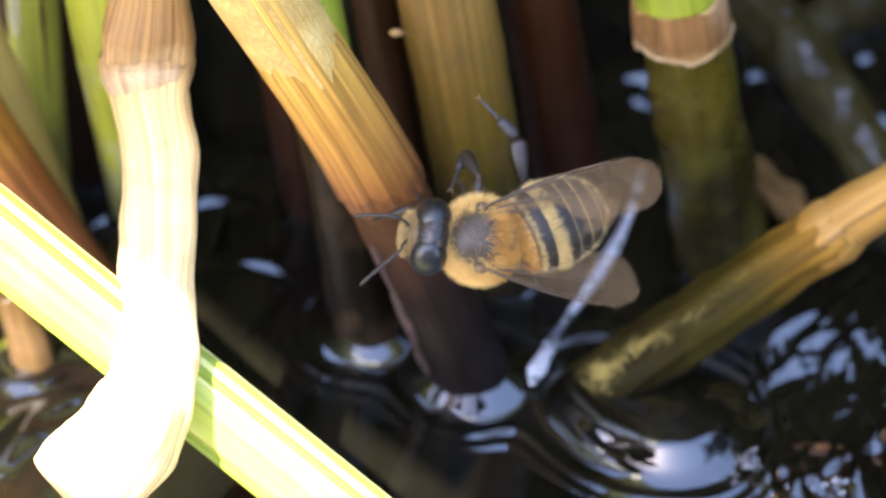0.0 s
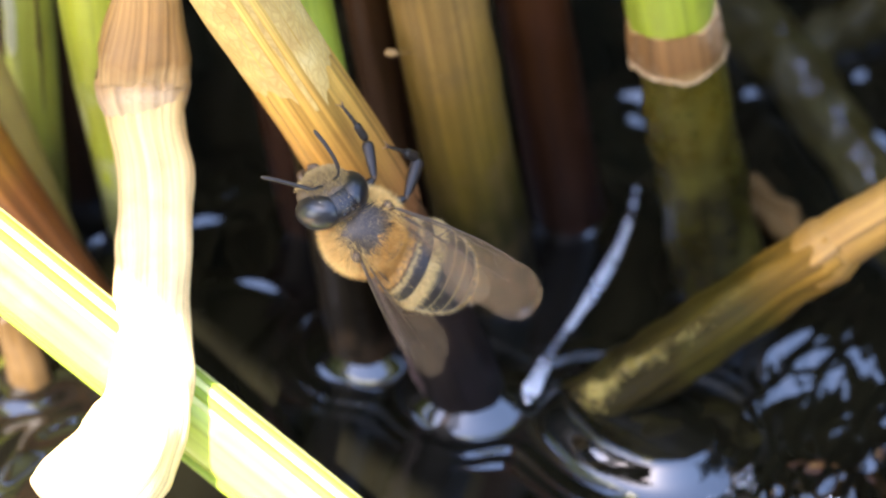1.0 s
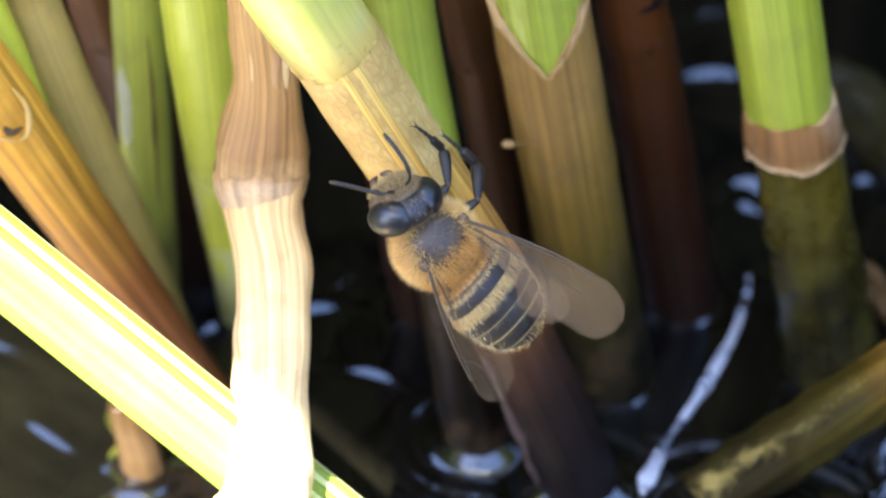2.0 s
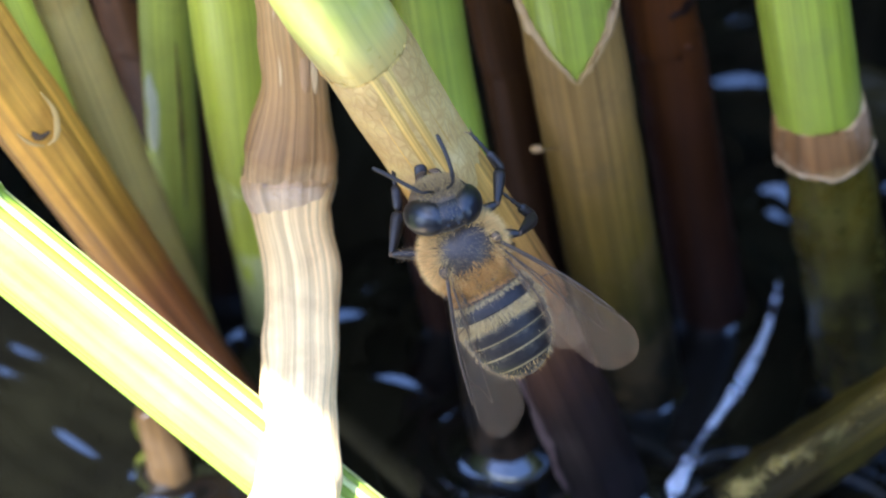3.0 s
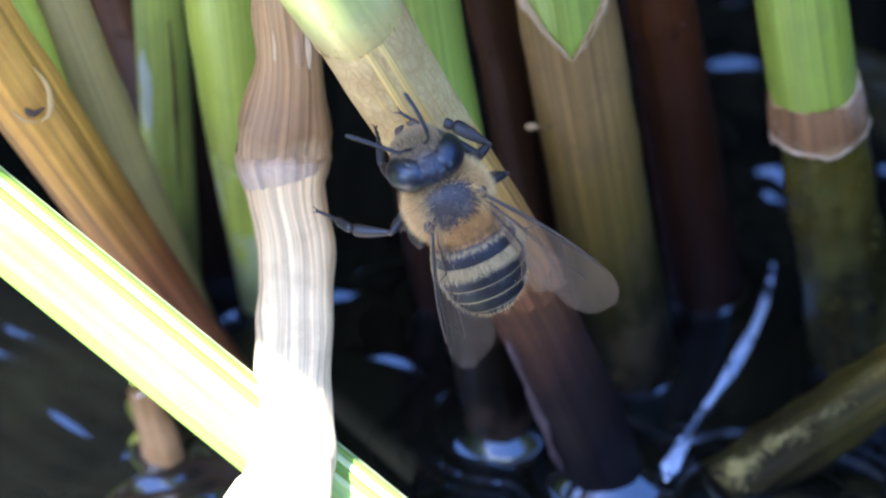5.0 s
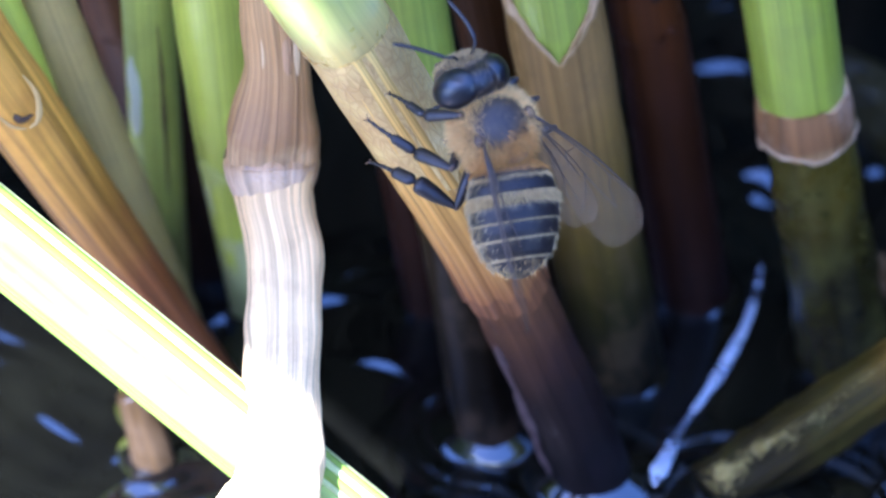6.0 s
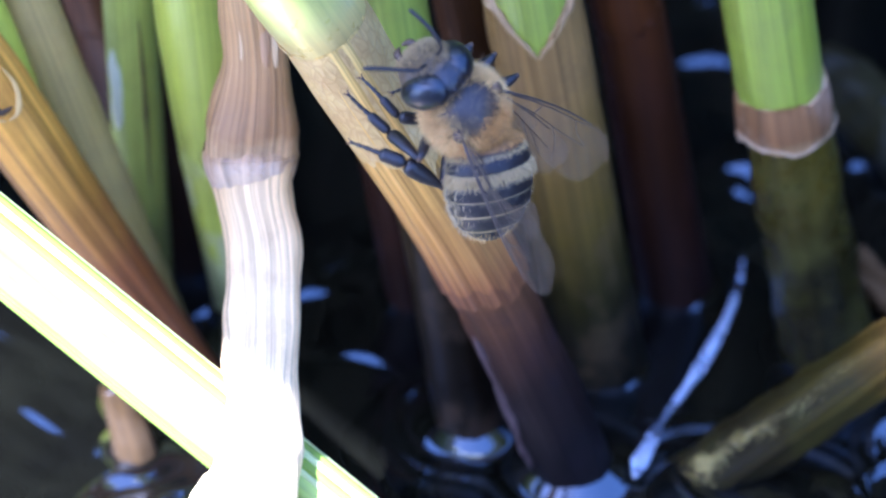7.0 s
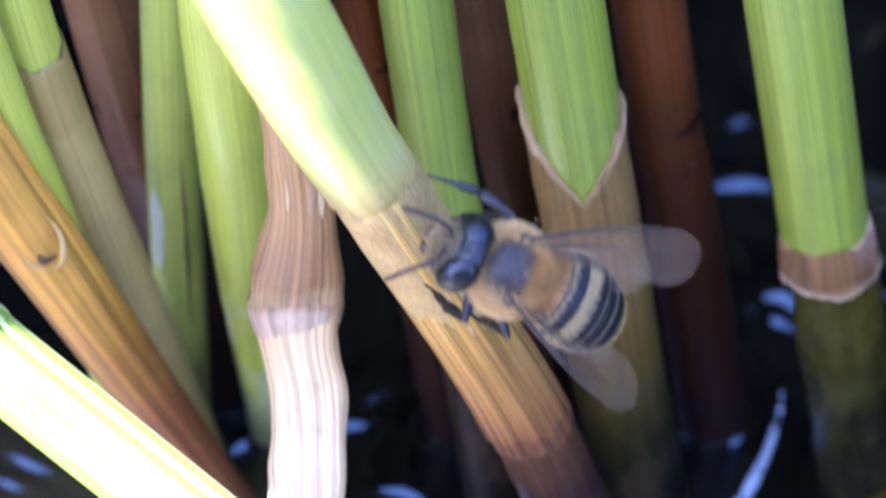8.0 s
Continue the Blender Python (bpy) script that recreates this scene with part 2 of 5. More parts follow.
def water_material():
    m, nodes, links, bsdf = material("pond water")
    tc = nodes.new("ShaderNodeTexCoord")
    n = noise_tex(nodes, links, tc.outputs["Object"], 90.0, 5.0)
    links.new(ramp(nodes, links, n, [(0.35, (0.0018, 0.0017, 0.0012)), (0.65, (0.0042, 0.004, 0.0021))]), bsdf.inputs["Base Color"])
    bsdf.inputs["Roughness"].default_value = 0.03
    bsdf.inputs["IOR"].default_value = 1.55
    bsdf.inputs["Specular IOR Level"].default_value = 1.0
    return m


m_water = water_material()


def bubble_material():
    m, nodes, links, bsdf = material("bubble skin")
    bsdf.inputs["Base Color"].default_value = (0.75, 0.78, 0.80, 1)
    bsdf.inputs["Roughness"].default_value = 0.05
    bsdf.inputs["Alpha"].default_value = 0.3
    return m


m_bubble = bubble_material()


# ------------------------------------------------------------- mesh helpers
def part(name, bm, mat, parent=None, label="", smooth=True):
    me = bpy.data.meshes.new(name)
    bm.to_mesh(me)
    bm.free()
    if smooth:
        me.polygons.foreach_set("use_smooth", [True] * len(me.polygons))
    me.materials.append(mat)
    ob = new(name, me)
    if parent:
        ob.parent = parent
    if label:
        ob["label"] = label
    return ob


def spline(pts, n):
    """Points and parameters on a Catmull-Rom curve through pts."""
    p = [Vector(q) for q in pts]
    p = [p[0] * 2 - p[1], *p, p[-1] * 2 - p[-2]]
    out = []
    for i in range(n):
        s = i / (n - 1) * (len(p) - 3)
        k = min(int(s), len(p) - 4)
        u = s - k
        a, b, c, d = p[k:k + 4]
        out.append((0.5 * ((2 * b) + (c - a) * u + (2 * a - 5 * b + 4 * c - d) * u * u + (3 * b - a - 3 * c + d) * u ** 3), s / (len(p) - 3)))
    return out


def tube(pts, radii, rings=40, sides=28, ribs=0, rib=0.0, flat=1.0, rough=0.0, face=None, seed=0, caps=True, triangular=0.0, twist=0.0, bm=None, cut=None, grain=400):
    """A tapering stem in millimetres along pts; radii: (share of length, mm). flat: thickness over width. cut(angle): trims the far end, mm."""
    bm = bm or bmesh.new()
    uvl = bm.loops.layers.uv.verify()
    line = [(q * MM, s) for q, s in spline(pts, rings)]
    rs, rr = zip(*radii)
    dist, acc = [0.0], 0.0
    for (a, _), (b, _) in zip(line, line[1:]):
        acc += (b - a).length
        dist.append(acc)
    ref = Vector(face) if face else Vector((0, -1, 0))
    axes = []
    for i, (p, _) in enumerate(line):
        t = (line[min(i + 1, rings - 1)][0] - line[max(i - 1, 0)][0]).normalized()
        w = t.cross(ref).normalized()
        axes.append((p, w, w.cross(t).normalized()))

    def at(s):
        i = min(int(np.searchsorted(dist, s, side="right")) - 1, rings - 2)
        u = (s - dist[i]) / (dist[i + 1] - dist[i])
        return [x.lerp(y, u) for x, y in zip(axes[i], axes[i + 1])]
    loops = []
    for i in range(rings):
        ring = []
        for k in range(sides):
            a = 2 * math.pi * k / sides + twist * dist[i] / acc
            s = dist[i] * (1 - cut(a) * MM / acc) if cut else dist[i]
            p, w, d = at(min(max(s, 0.0), acc))
            r = float(np.interp(s / acc, rs, rr)) * MM
            q = 1 + rib * math.cos(ribs * a) + triangular * math.cos(3 * a + 0.5)
            if rough:
                q += rough * noise.noise(Vector((math.cos(a) * 1.5, math.sin(a) * 1.5, s * grain + seed * 7.3)))
            ring.append(bm.verts.new(p + (w * math.cos(a) + d * math.sin(a) * flat) * r * q))
        loops.append(ring)
    for i in range(rings - 1):
        for k in range(sides):
            j = (k + 1) % sides
            fc = bm.faces.new((loops[i][k], loops[i][j], loops[i + 1][j], loops[i + 1][k]))
            for lp, (u, v) in zip(fc.loops, ((k, i), (k + 1, i), (k + 1, i + 1), (k, i + 1))):
                lp[uvl].uv = (u / sides, dist[v])
    if caps:
        bm.faces.new(loops[0][::-1])
        bm.faces.new(loops[-1])
    return bm


def blob(centre, size, seg=32, shape=None, bm=None):
    """An ellipsoid in mm, reshaped by shape(unit vector) -> scale."""
    bm = bm or bmesh.new()
    made = bmesh.ops.create_uvsphere(bm, u_segments=seg, v_segments=seg // 2, radius=1.0)["verts"]
    for v in made:
        k = shape(v.co.copy()) if shape else 1.0
        v.co = Vector((v.co.x * size[0] * k, v.co.y * size[1] * k, v.co.z * size[2] * k)) * MM + Vector(centre) * MM
    return bm


def crumb(bm, c, r, squash=0.75):
    """A small six-cornered crumb, in mm."""
    c = Vector(c)
    v = [bm.verts.new((c + Vector(d) * r) * MM) for d in ((1, 0, 0), (0, 1, 0), (-1, 0, 0), (0, -1, 0), (0, 0, squash), (0, 0, -squash))]
    for i in range(4):
        bm.faces.new((v[i], v[(i + 1) % 4], v[4]))
        bm.faces.new((v[(i + 1) % 4], v[i], v[5]))


def thing(name, label, category, group="", kind=""):
    return tagged(new(name), label, category, group, kind)


STEMS = "reeds of the clump"

# ------------------------------------------------------------- water
FEET = []  # x, y, radius of what stands in the water, rise of the meniscus (mm)


def foot(line, r, rise):
    for p, q in zip(line, line[1:]):
        if p[2] <= 0 < q[2]:
            u = -p[2] / (q[2] - p[2])
            FEET.append((p[0] + (q[0] - p[0]) * u, p[1] + (q[1] - p[1]) * u, r, rise))
            return


def water_height(x, y):
    """Height of the water in mm at x, y in mm: calm swell, menisci that run together, ripples."""
    h = 0.02 * np.sin(x * 0.30 + 1.1 * np.sin(y * 0.21)) * np.sin(y * 0.38 + 0.8 * np.sin(x * 0.23))
    rim, near = 0, 0
    for low, high, slope, width in ((1.5, 9.0, 0.40, 1.6), (1.0, 1.5, 0.50, 1.75), (0.6, 1.0, 0.385, 1.6), (-1.0, 0.6, 0.3, 0.5)):
        group = 0
        for fx, fy, r, rise in FEET:
            if low < rise <= high:
                group = group + np.exp(-(np.hypot(x - fx, y - fy) - r) / 0.8)
        d = np.maximum(-0.8 * np.log(group + 1e-30), -0.6)
        rim = np.maximum(rim, slope * 0.18 * np.log1p(np.exp(np.minimum((width - d) / 0.18, 60))))
        if low == 0.6:
            rim = rim + 0.045 * np.log1p(np.exp(np.minimum((0.6 - d) / 0.1, 60)))
        near = near + group * (low > 0)
    d = -0.8 * np.log(near + 1e-30) + 0.12 * np.sin(0.9 * x + 0.4 * y)
    h = h + rim + 0.17 * np.exp(-((d - 2.75) / 0.3) ** 2) + 0.10 * np.exp(-((d - 3.75) / 0.26) ** 2)
    h = h + 0.85 * np.exp(-((x - 33.6) / 4.0) ** 2 - ((y - 1.2) / 5.0) ** 2)
    for cx, cy, sx, sy, fx, fy, amp in RIPPLES:
        g = amp * np.exp(-((x - cx) / sx) ** 2 - ((y - cy) / sy) ** 2)
        for k in range(5):
            a = 0.55 * k - 1.1
            h = h + g * 0.45 * np.sin(fx * (1 + 0.37 * k) * (x * math.cos(a) + 0.5 * np.sin(0.5 * y + k)) + fy * (1 + 0.29 * k) * y * math.sin(a + 0.9) + 1.7 * k * k) / (1 + 0.3 * k)
    for cx, cy, la, lb, turn, high in WAVELETS:
        c, sn = math.cos(turn), math.sin(turn)
        p, q = (x - cx) * c + (y - cy) * sn, (y - cy) * c - (x - cx) * sn
        h = h + 1.8 * high * np.exp(-(p / (1.6 * la)) ** 2 - ((q + 0.2 * p * p / la) / (2.3 * lb)) ** 2)
    return h + 0.75 * np.exp(-((x - 39.8 + 0.6 * (y - 19)) / 3.2) ** 2 - ((y - 18.6) / 1.9) ** 2)


# centre, spread, wave numbers and height of patches of small ripples (mm)
RIPPLES = [(33, -5, 5, 6, 1.6, 0.35, 0.06), (-22, -6, 9, 9, 0.55, 0.4, 0.13), (-25, 4, 9, 10, 0.95, 1.25, 0.185), (24, 23, 2.5, 6, 0.9, 1.5, 0.2), (38, 23, 6, 7, 1.1, 1.5, 0.19)]
# single wavelets that catch the sky: place, half length, half width, turn, height (mm)
LOOSE = random.Random(31)
CALM = [(-5.2, 16.4, 1.8, 0.22, 1.1), (-5.3, 13.6, 2.0, 0.26, 0.9), (-6.8, 11.4, 1.6, 0.20, 0.4), (-12.4, 10.4, 1.7, 0.22, 0.5), (-15.0, 10.9, 1.6, 0.22, -0.6), (-2.0, 5.4, 1.5, 0.24, -0.45), (-13.5, 12.0, 1.6, 0.36, -0.7), (-14.2, 15.0, 1.3, 0.34, 1.3), (-2.1, -1.6, 2.2, 0.26, 1.3), (-3.4, 8.6, 1.1, 0.22, 1.5),
        (21.6, 36.4, 2.3, 0.46, 0.0), (23.4, 23.2, 2.4, 0.42, 1.2), (22.0, 24.6, 1.8, 0.34, 0.9), (19.3, 52.2, 3.2, 0.6, 1.4), (21.2, 43.0, 1.8, 0.5, 0.5), (30.7, 19.2, 1.2, 0.3, 1.2), (34.5, 10.4, 1.0, 0.26, 0.6), (38.9, 19.8, 3.6, 0.7, 0.8), (24.7, 1.6, 1.0, 0.2, 1.3), (26.8, 56.0, 2.2, 0.5, 0.9), (27.2, 24.5, 0.9, 0.26, 1.2),
        (22.9, 24.0, 0.9, 0.25, 0.2), (31.2, 24.6, 0.8, 0.3, 0.3), (31.7, 21.0, 0.7, 0.22, 0.9), (33.4, 27.6, 0.9, 0.25, 0.1), (37.4, 20.4, 1.0, 0.3, 0.5), (39.7, 27.0, 0.8, 0.3, 0.4), (27.2, 12.9, 0.6, 0.2, 1.1), (28.9, 11.2, 0.6, 0.2, 0.5), (25.2, 23.4, 0.9, 0.2, 0.7), (-5.8, 15.2, 1.2, 0.3, 0.9),
        (-19.5, -3.0, 1.4, 0.4, 1.2), (-16.4, -8.6, 2.4, 0.36, 0.9), (-17.6, -11.2, 2.6, 0.34, 0.8), (-20.4, -8.0, 2.2, 0.4, 1.1), (-22.5, -12.5, 2.0, 0.4, 0.9)]
WAVELETS = [(LOOSE.uniform(28.5, 42), LOOSE.uniform(-16, 1), LOOSE.uniform(0.8, 2.4), LOOSE.uniform(0.08, 0.18), LOOSE.uniform(0.7, 1.7), LOOSE.uniform(0.05, 0.12)) for _ in range(80)]
for x, y, la, lb, turn in CALM:
    WAVELETS.append((x, y, la, lb, turn, lb * 0.5))


def build_water():
    def axis(lo, hi, step, far):
        mid = np.arange(lo, hi + step / 2, step)
        out = np.geomspace(1.0, far, 34)
        return np.concatenate([lo - out[::-1], mid, hi + out])
    xs, ys = axis(-34, 48, 0.3, 60000.0), axis(-30, 62, 0.3, 60000.0)
    gx, gy = np.meshgrid(xs, ys)
    fade = np.exp(-(np.maximum(np.hypot(gx - 7, gy - 12) - 75, 0) / 60) ** 2)
    gz = water_height(gx, gy) * fade
    nx, ny = len(xs), len(ys)
    me = bpy.data.meshes.new("water")
    verts = np.stack([gx, gy, gz], -1).reshape(-1, 3) * MM
    i = (np.arange(ny - 1)[:, None] * nx + np.arange(nx - 1)).ravel()
    faces = np.stack([i, i + 1, i + 1 + nx, i + nx], 1)
    me.from_pydata(verts.tolist(), [], faces.tolist())
    me.polygons.foreach_set("use_smooth", [True] * len(me.polygons))
    me.materials.append(m_water)
    tagged(new("water", me), "dark still pond water with ripples round the stems", "water", kind="structure")


# ------------------------------------------------------------- stems
def main_stem():
    top = thing("reed", "stout leaning reed stem with tawny sheath and green top", "reed", STEMS)
    line = [p for p, _ in spline([(11.7, -4.7, -2.2), (11.0, -4.9, 0), (7.5, -5.8, 11.0), (3.9, -6.0, 20.4), (-1.6, -7.4, 32.9), (-3.7, -8.3, 38.1), (-5.6, -9.2, 42.4), (-9.2, -10.6, 52.0), (-12.2, -11.7, 60.0)], 200)]

    def upto(z):
        return next(i for i, p in enumerate(line) if p.z > z)
    FEET.append((10.9, -4.9, 2.35, 1.3))
    part("foot", tube(line[:upto(19)], [(0, 2.5), (0.3, 2.5), (0.7, 2.45), (1, 2.4)], 60, 48, 9, 0.012, rough=0.06), m_wet_shaded, top, "wet violet-brown foot, shade painted in towards the water")
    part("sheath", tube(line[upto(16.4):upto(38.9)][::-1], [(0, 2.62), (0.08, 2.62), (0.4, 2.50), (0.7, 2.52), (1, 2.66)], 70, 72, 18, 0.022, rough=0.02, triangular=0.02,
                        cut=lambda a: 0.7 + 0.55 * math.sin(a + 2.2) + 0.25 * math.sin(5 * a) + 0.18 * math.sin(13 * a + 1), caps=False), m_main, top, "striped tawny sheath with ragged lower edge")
    part("papery_skin", tube(line[upto(26.5):upto(38.75)][::-1], [(0, 2.66), (0.08, 2.68), (0.6, 2.56), (1, 2.54)], 60, 64, 5, 0.006, rough=0.02,
                             cut=lambda a: 2.2 + 1.4 * math.sin(2 * a + 0.4) + 0.7 * math.sin(5 * a + 1) + 0.3 * math.sin(17 * a), caps=False), m_net, top, "papery netted outer skin")
    part("culm", tube(line[upto(36.5):], [(0, 2.4), (0.08, 2.58), (0.13, 2.68), (0.25, 2.78), (0.55, 3.05), (1, 3.1)], 80, 40, 14, 0.008, rough=0.01, triangular=0.02), m_top, top, "bright yellow-green culm")
    q, along = line[upto(38.6)], (line[upto(40)] - line[upto(37)]).normalized()
    wide = along.cross(Vector((0, -1, 0))).normalized()
    deep = wide.cross(along).normalized()
    lip = [q + (wide * math.cos(t) + deep * math.sin(t)) * 2.68 + along * (0.35 * math.sin(3 * t + 0.6) + 0.25 * math.sin(7 * t) + 0.12 * math.sin(15 * t)) for t in [2.0 + k * 0.045 for k in range(36)]]
    part("torn_edge", tube(lip, [(0, 0.03), (0.12, 0.06), (0.3, 0.03), (0.45, 0.08), (0.6, 0.04), (0.72, 0.14), (0.85, 0.09), (1, 0.03)], 150, 8, rough=0.9, grain=1500), m_frayed, top, "pale torn sheath edge")
    for k, (turn, lo, hi, w) in enumerate(((2.75, 0.6, 9.5, 0.75), (2.5, 4.5, 14.5, 0.5))):
        off = Vector((math.cos(turn), -math.sin(turn), 0))
        pts = [p + off * (2.42 + 0.012 * (18 - p.z)) for p in line if lo < p.z < hi]
        part("peeling_flake", tube(pts, [(0, 0.06), (0.2, w), (0.5, w * 0.7), (0.8, w), (1, 0.08)], 60, 10, flat=0.32, face=off, rough=0.5, seed=k, grain=900), m_flake, top, "glossy violet-brown peeling flake")
    return top


def plain_stem(label, line, radii, mat, ribs=14, rib=0.015, rough=0.02, seed=1, triangular=0.02, flat=1.0, sheath=None, name="reed", group=STEMS, rise=0.12):
    """sheath: its upper end (a count of points of line), material, label and how far it stands proud, mm."""
    foot(line, radii[0][1], rise)
    top = thing(name, label, "dead reed" if name == "dead_reed" else "reed", group)
    part("culm", tube(line, radii, 50, 28, ribs, rib, rough=rough, seed=seed, triangular=triangular, flat=flat), mat, top)
    if name == "dead_reed" and len(line) > 3:
        a, b = Vector(line[1]), Vector(line[2])
        q = a.lerp(b, 0.35 + 0.05 * (seed % 4))
        w = (b - a).normalized()
        r = float(np.interp(0.25, *zip(*radii)))
        part("node", tube([q - w * 0.5, q, q + w * 0.5], [(0, r * 0.97), (0.5, r * 1.05), (1, r * 0.97)], 12, 24, caps=False, rough=0.01, flat=flat), mat, top)
    if sheath:
        n, smat, slabel, proud = sheath
        whole = sum((Vector(q) - Vector(p)).length for p, q in zip(line, line[1:]))
        some = sum((Vector(q) - Vector(p)).length for p, q in zip(line[:n], line[1:n]))
        part("sheath", tube(line[:n], [(min(1.0, u * whole / some), r + proud) for u, r in [(u, float(np.interp(u, *zip(*radii)))) for u in np.linspace(0, some / whole, 9)]], 50, 32, ribs, rib, rough=rough + 0.03, seed=seed, triangular=triangular, flat=flat,
                            cut=lambda a: 0.5 + 0.5 * math.sin(a * 2 + seed) + 0.3 * math.sin(5 * a)), smat, top, slabel)
    return top


def sheathed_stem():
    top = thing("reed", "upright reed stem in an ochre sheath split in a V", "reed", STEMS)
    FEET.append((12.9, 5, 3.05, 0.15))
    def vee(a):
        c = abs((a - math.pi / 2 + math.pi) % (2 * math.pi) - math.pi) / 1.75
        return 6.0 * max(0.0, 1 - c) ** 1.15
    part("sheath", tube([(13.2, 5, -2), (12.9, 5, 0), (8.7, 5, 25.7), (7.5, 5, 33.6)], [(0, 3.1), (0.5, 2.95), (1, 3.02)], 60, 48, 16, 0.01, rough=0.025, cut=vee, caps=False), m_mid, top, "ochre sheath, mossy, with shade painted in towards the water")
    part("culm", tube([(9.6, 5, 20), (6.5, 5, 40.4), (2, 5.5, 70), (-12, 8, 165)], [(0, 2.75), (0.3, 2.85), (1, 2.3)], 50, 32, 16, 0.02), m_green_dim, top, "bright green ribbed culm")
    rim = []
    for k in range(49):
        a = math.pi / 2 - math.pi + 2 * math.pi * k / 48
        z = 33.6 - vee(a)
        s = (z - 25.7) / 7.9
        x = 8.7 - 1.2 * s
        rim.append((x + 2.92 * math.cos(a), 5 - 2.92 * math.sin(a), z - 0.1))
    part("sheath_rim", tube(rim, [(0, 0.12), (0.28, 0.42), (0.42, 0.22), (0.5, 0.12), (0.58, 0.2), (0.72, 0.40), (1, 0.12)], 160, 8, flat=0.6, rough=0.9, grain=1200), m_papery, top, "pale papery sheath edge")
    drops = bmesh.new()
    rnd = random.Random(12)
    for _ in range(70):
        z, a = rnd.uniform(6, 27), rnd.uniform(-0.3, math.pi + 0.3)
        crumb(drops, (12.9 - 0.163 * z + 2.95 * math.cos(a), 5 - 2.95 * math.sin(a), z), rnd.uniform(0.03, 0.09))
    tagged(part("speck", drops, m_edge, top, "small pale specks"), kind="stuff")
    return top


def collared_stem():
    top = thing("reed", "green reed stem with torn brown collar and mossy foot", "reed", STEMS)
    FEET.append((27.8, 6, 3.1, 0.05))
    part("foot", tube([(28.2, 6, -2), (27.3, 6, 3), (25.6, 6, 11), (23.9, 6, 20.4)], [(0, 3.3), (0.3, 2.95), (0.6, 2.9), (1, 2.75)], 50, 36, 0, 0, rough=0.09), m_moss, top, "mossy wet brown-green foot, shade painted in towards the water")
    rnd = random.Random(21)
    lumps = bmesh.new()
    for _ in range(60):
        z, a = 4 + 14 * rnd.random(), rnd.uniform(0.5, math.pi - 0.5)
        blob((27.9 - 0.2 * z + 2.8 * math.cos(a), 6 - 2.8 * math.sin(a), z), (rnd.uniform(0.15, 0.45), 0.1, rnd.uniform(0.08, 0.22)), 10, bm=lumps)
    tagged(part("moss", lumps, m_bead, top, "glistening green moss beads"), kind="stuff")
    part("collar", tube([(24.05, 6, 19.1), (23.7, 6, 20.9), (23.4, 6, 22.6)], [(0, 2.95), (0.25, 3.08), (0.7, 2.98), (1, 2.85)], 22, 48, 0, 0, rough=0.05, cut=lambda a: 0.3 * math.sin(3 * a) + 0.25 * math.sin(7 * a + 1)), m_rim, top, "torn papery brown collar")
    lip = [(24.0 + 3.02 * math.cos(a) - 0.1 * math.sin(a), 6 - 3.0 * math.sin(a), 19.3 + 0.2 * math.sin(3 * a + 1) + 0.12 * math.sin(8 * a) + 0.35 * math.cos(a)) for a in [k * math.pi / 18 for k in range(-3, 22)]]
    part("collar_edge", tube(lip, [(0, 0.03), (0.15, 0.10), (0.3, 0.05), (0.45, 0.16), (0.6, 0.12), (0.75, 0.2), (0.9, 0.08), (1, 0.03)], 160, 8, rough=1.2, grain=1800), m_edge, top, "pale frayed collar edge")
    part("culm", tube([(23.6, 6, 20.9), (20.3, 6, 39.7), (15, 6.5, 70), (-2, 9, 165)], [(0, 2.7), (0.2, 2.85), (1, 2.3)], 50, 32, 14, 0.02), m_green_dim, top, "bright green ribbed culm")
    return top


STRAW = [(-12.2, -27, 12.7), (-9.2, -23.5, 14.3), (-8.0, -20.5, 15.6), (-7.85, -15, 18.2), (-7.9, -8, 21.7), (-8.6, -4.0, 25.2), (-8.15, -1.6, 31), (-8.75, 0.4, 37.3), (-9.6, 1.5, 44)]


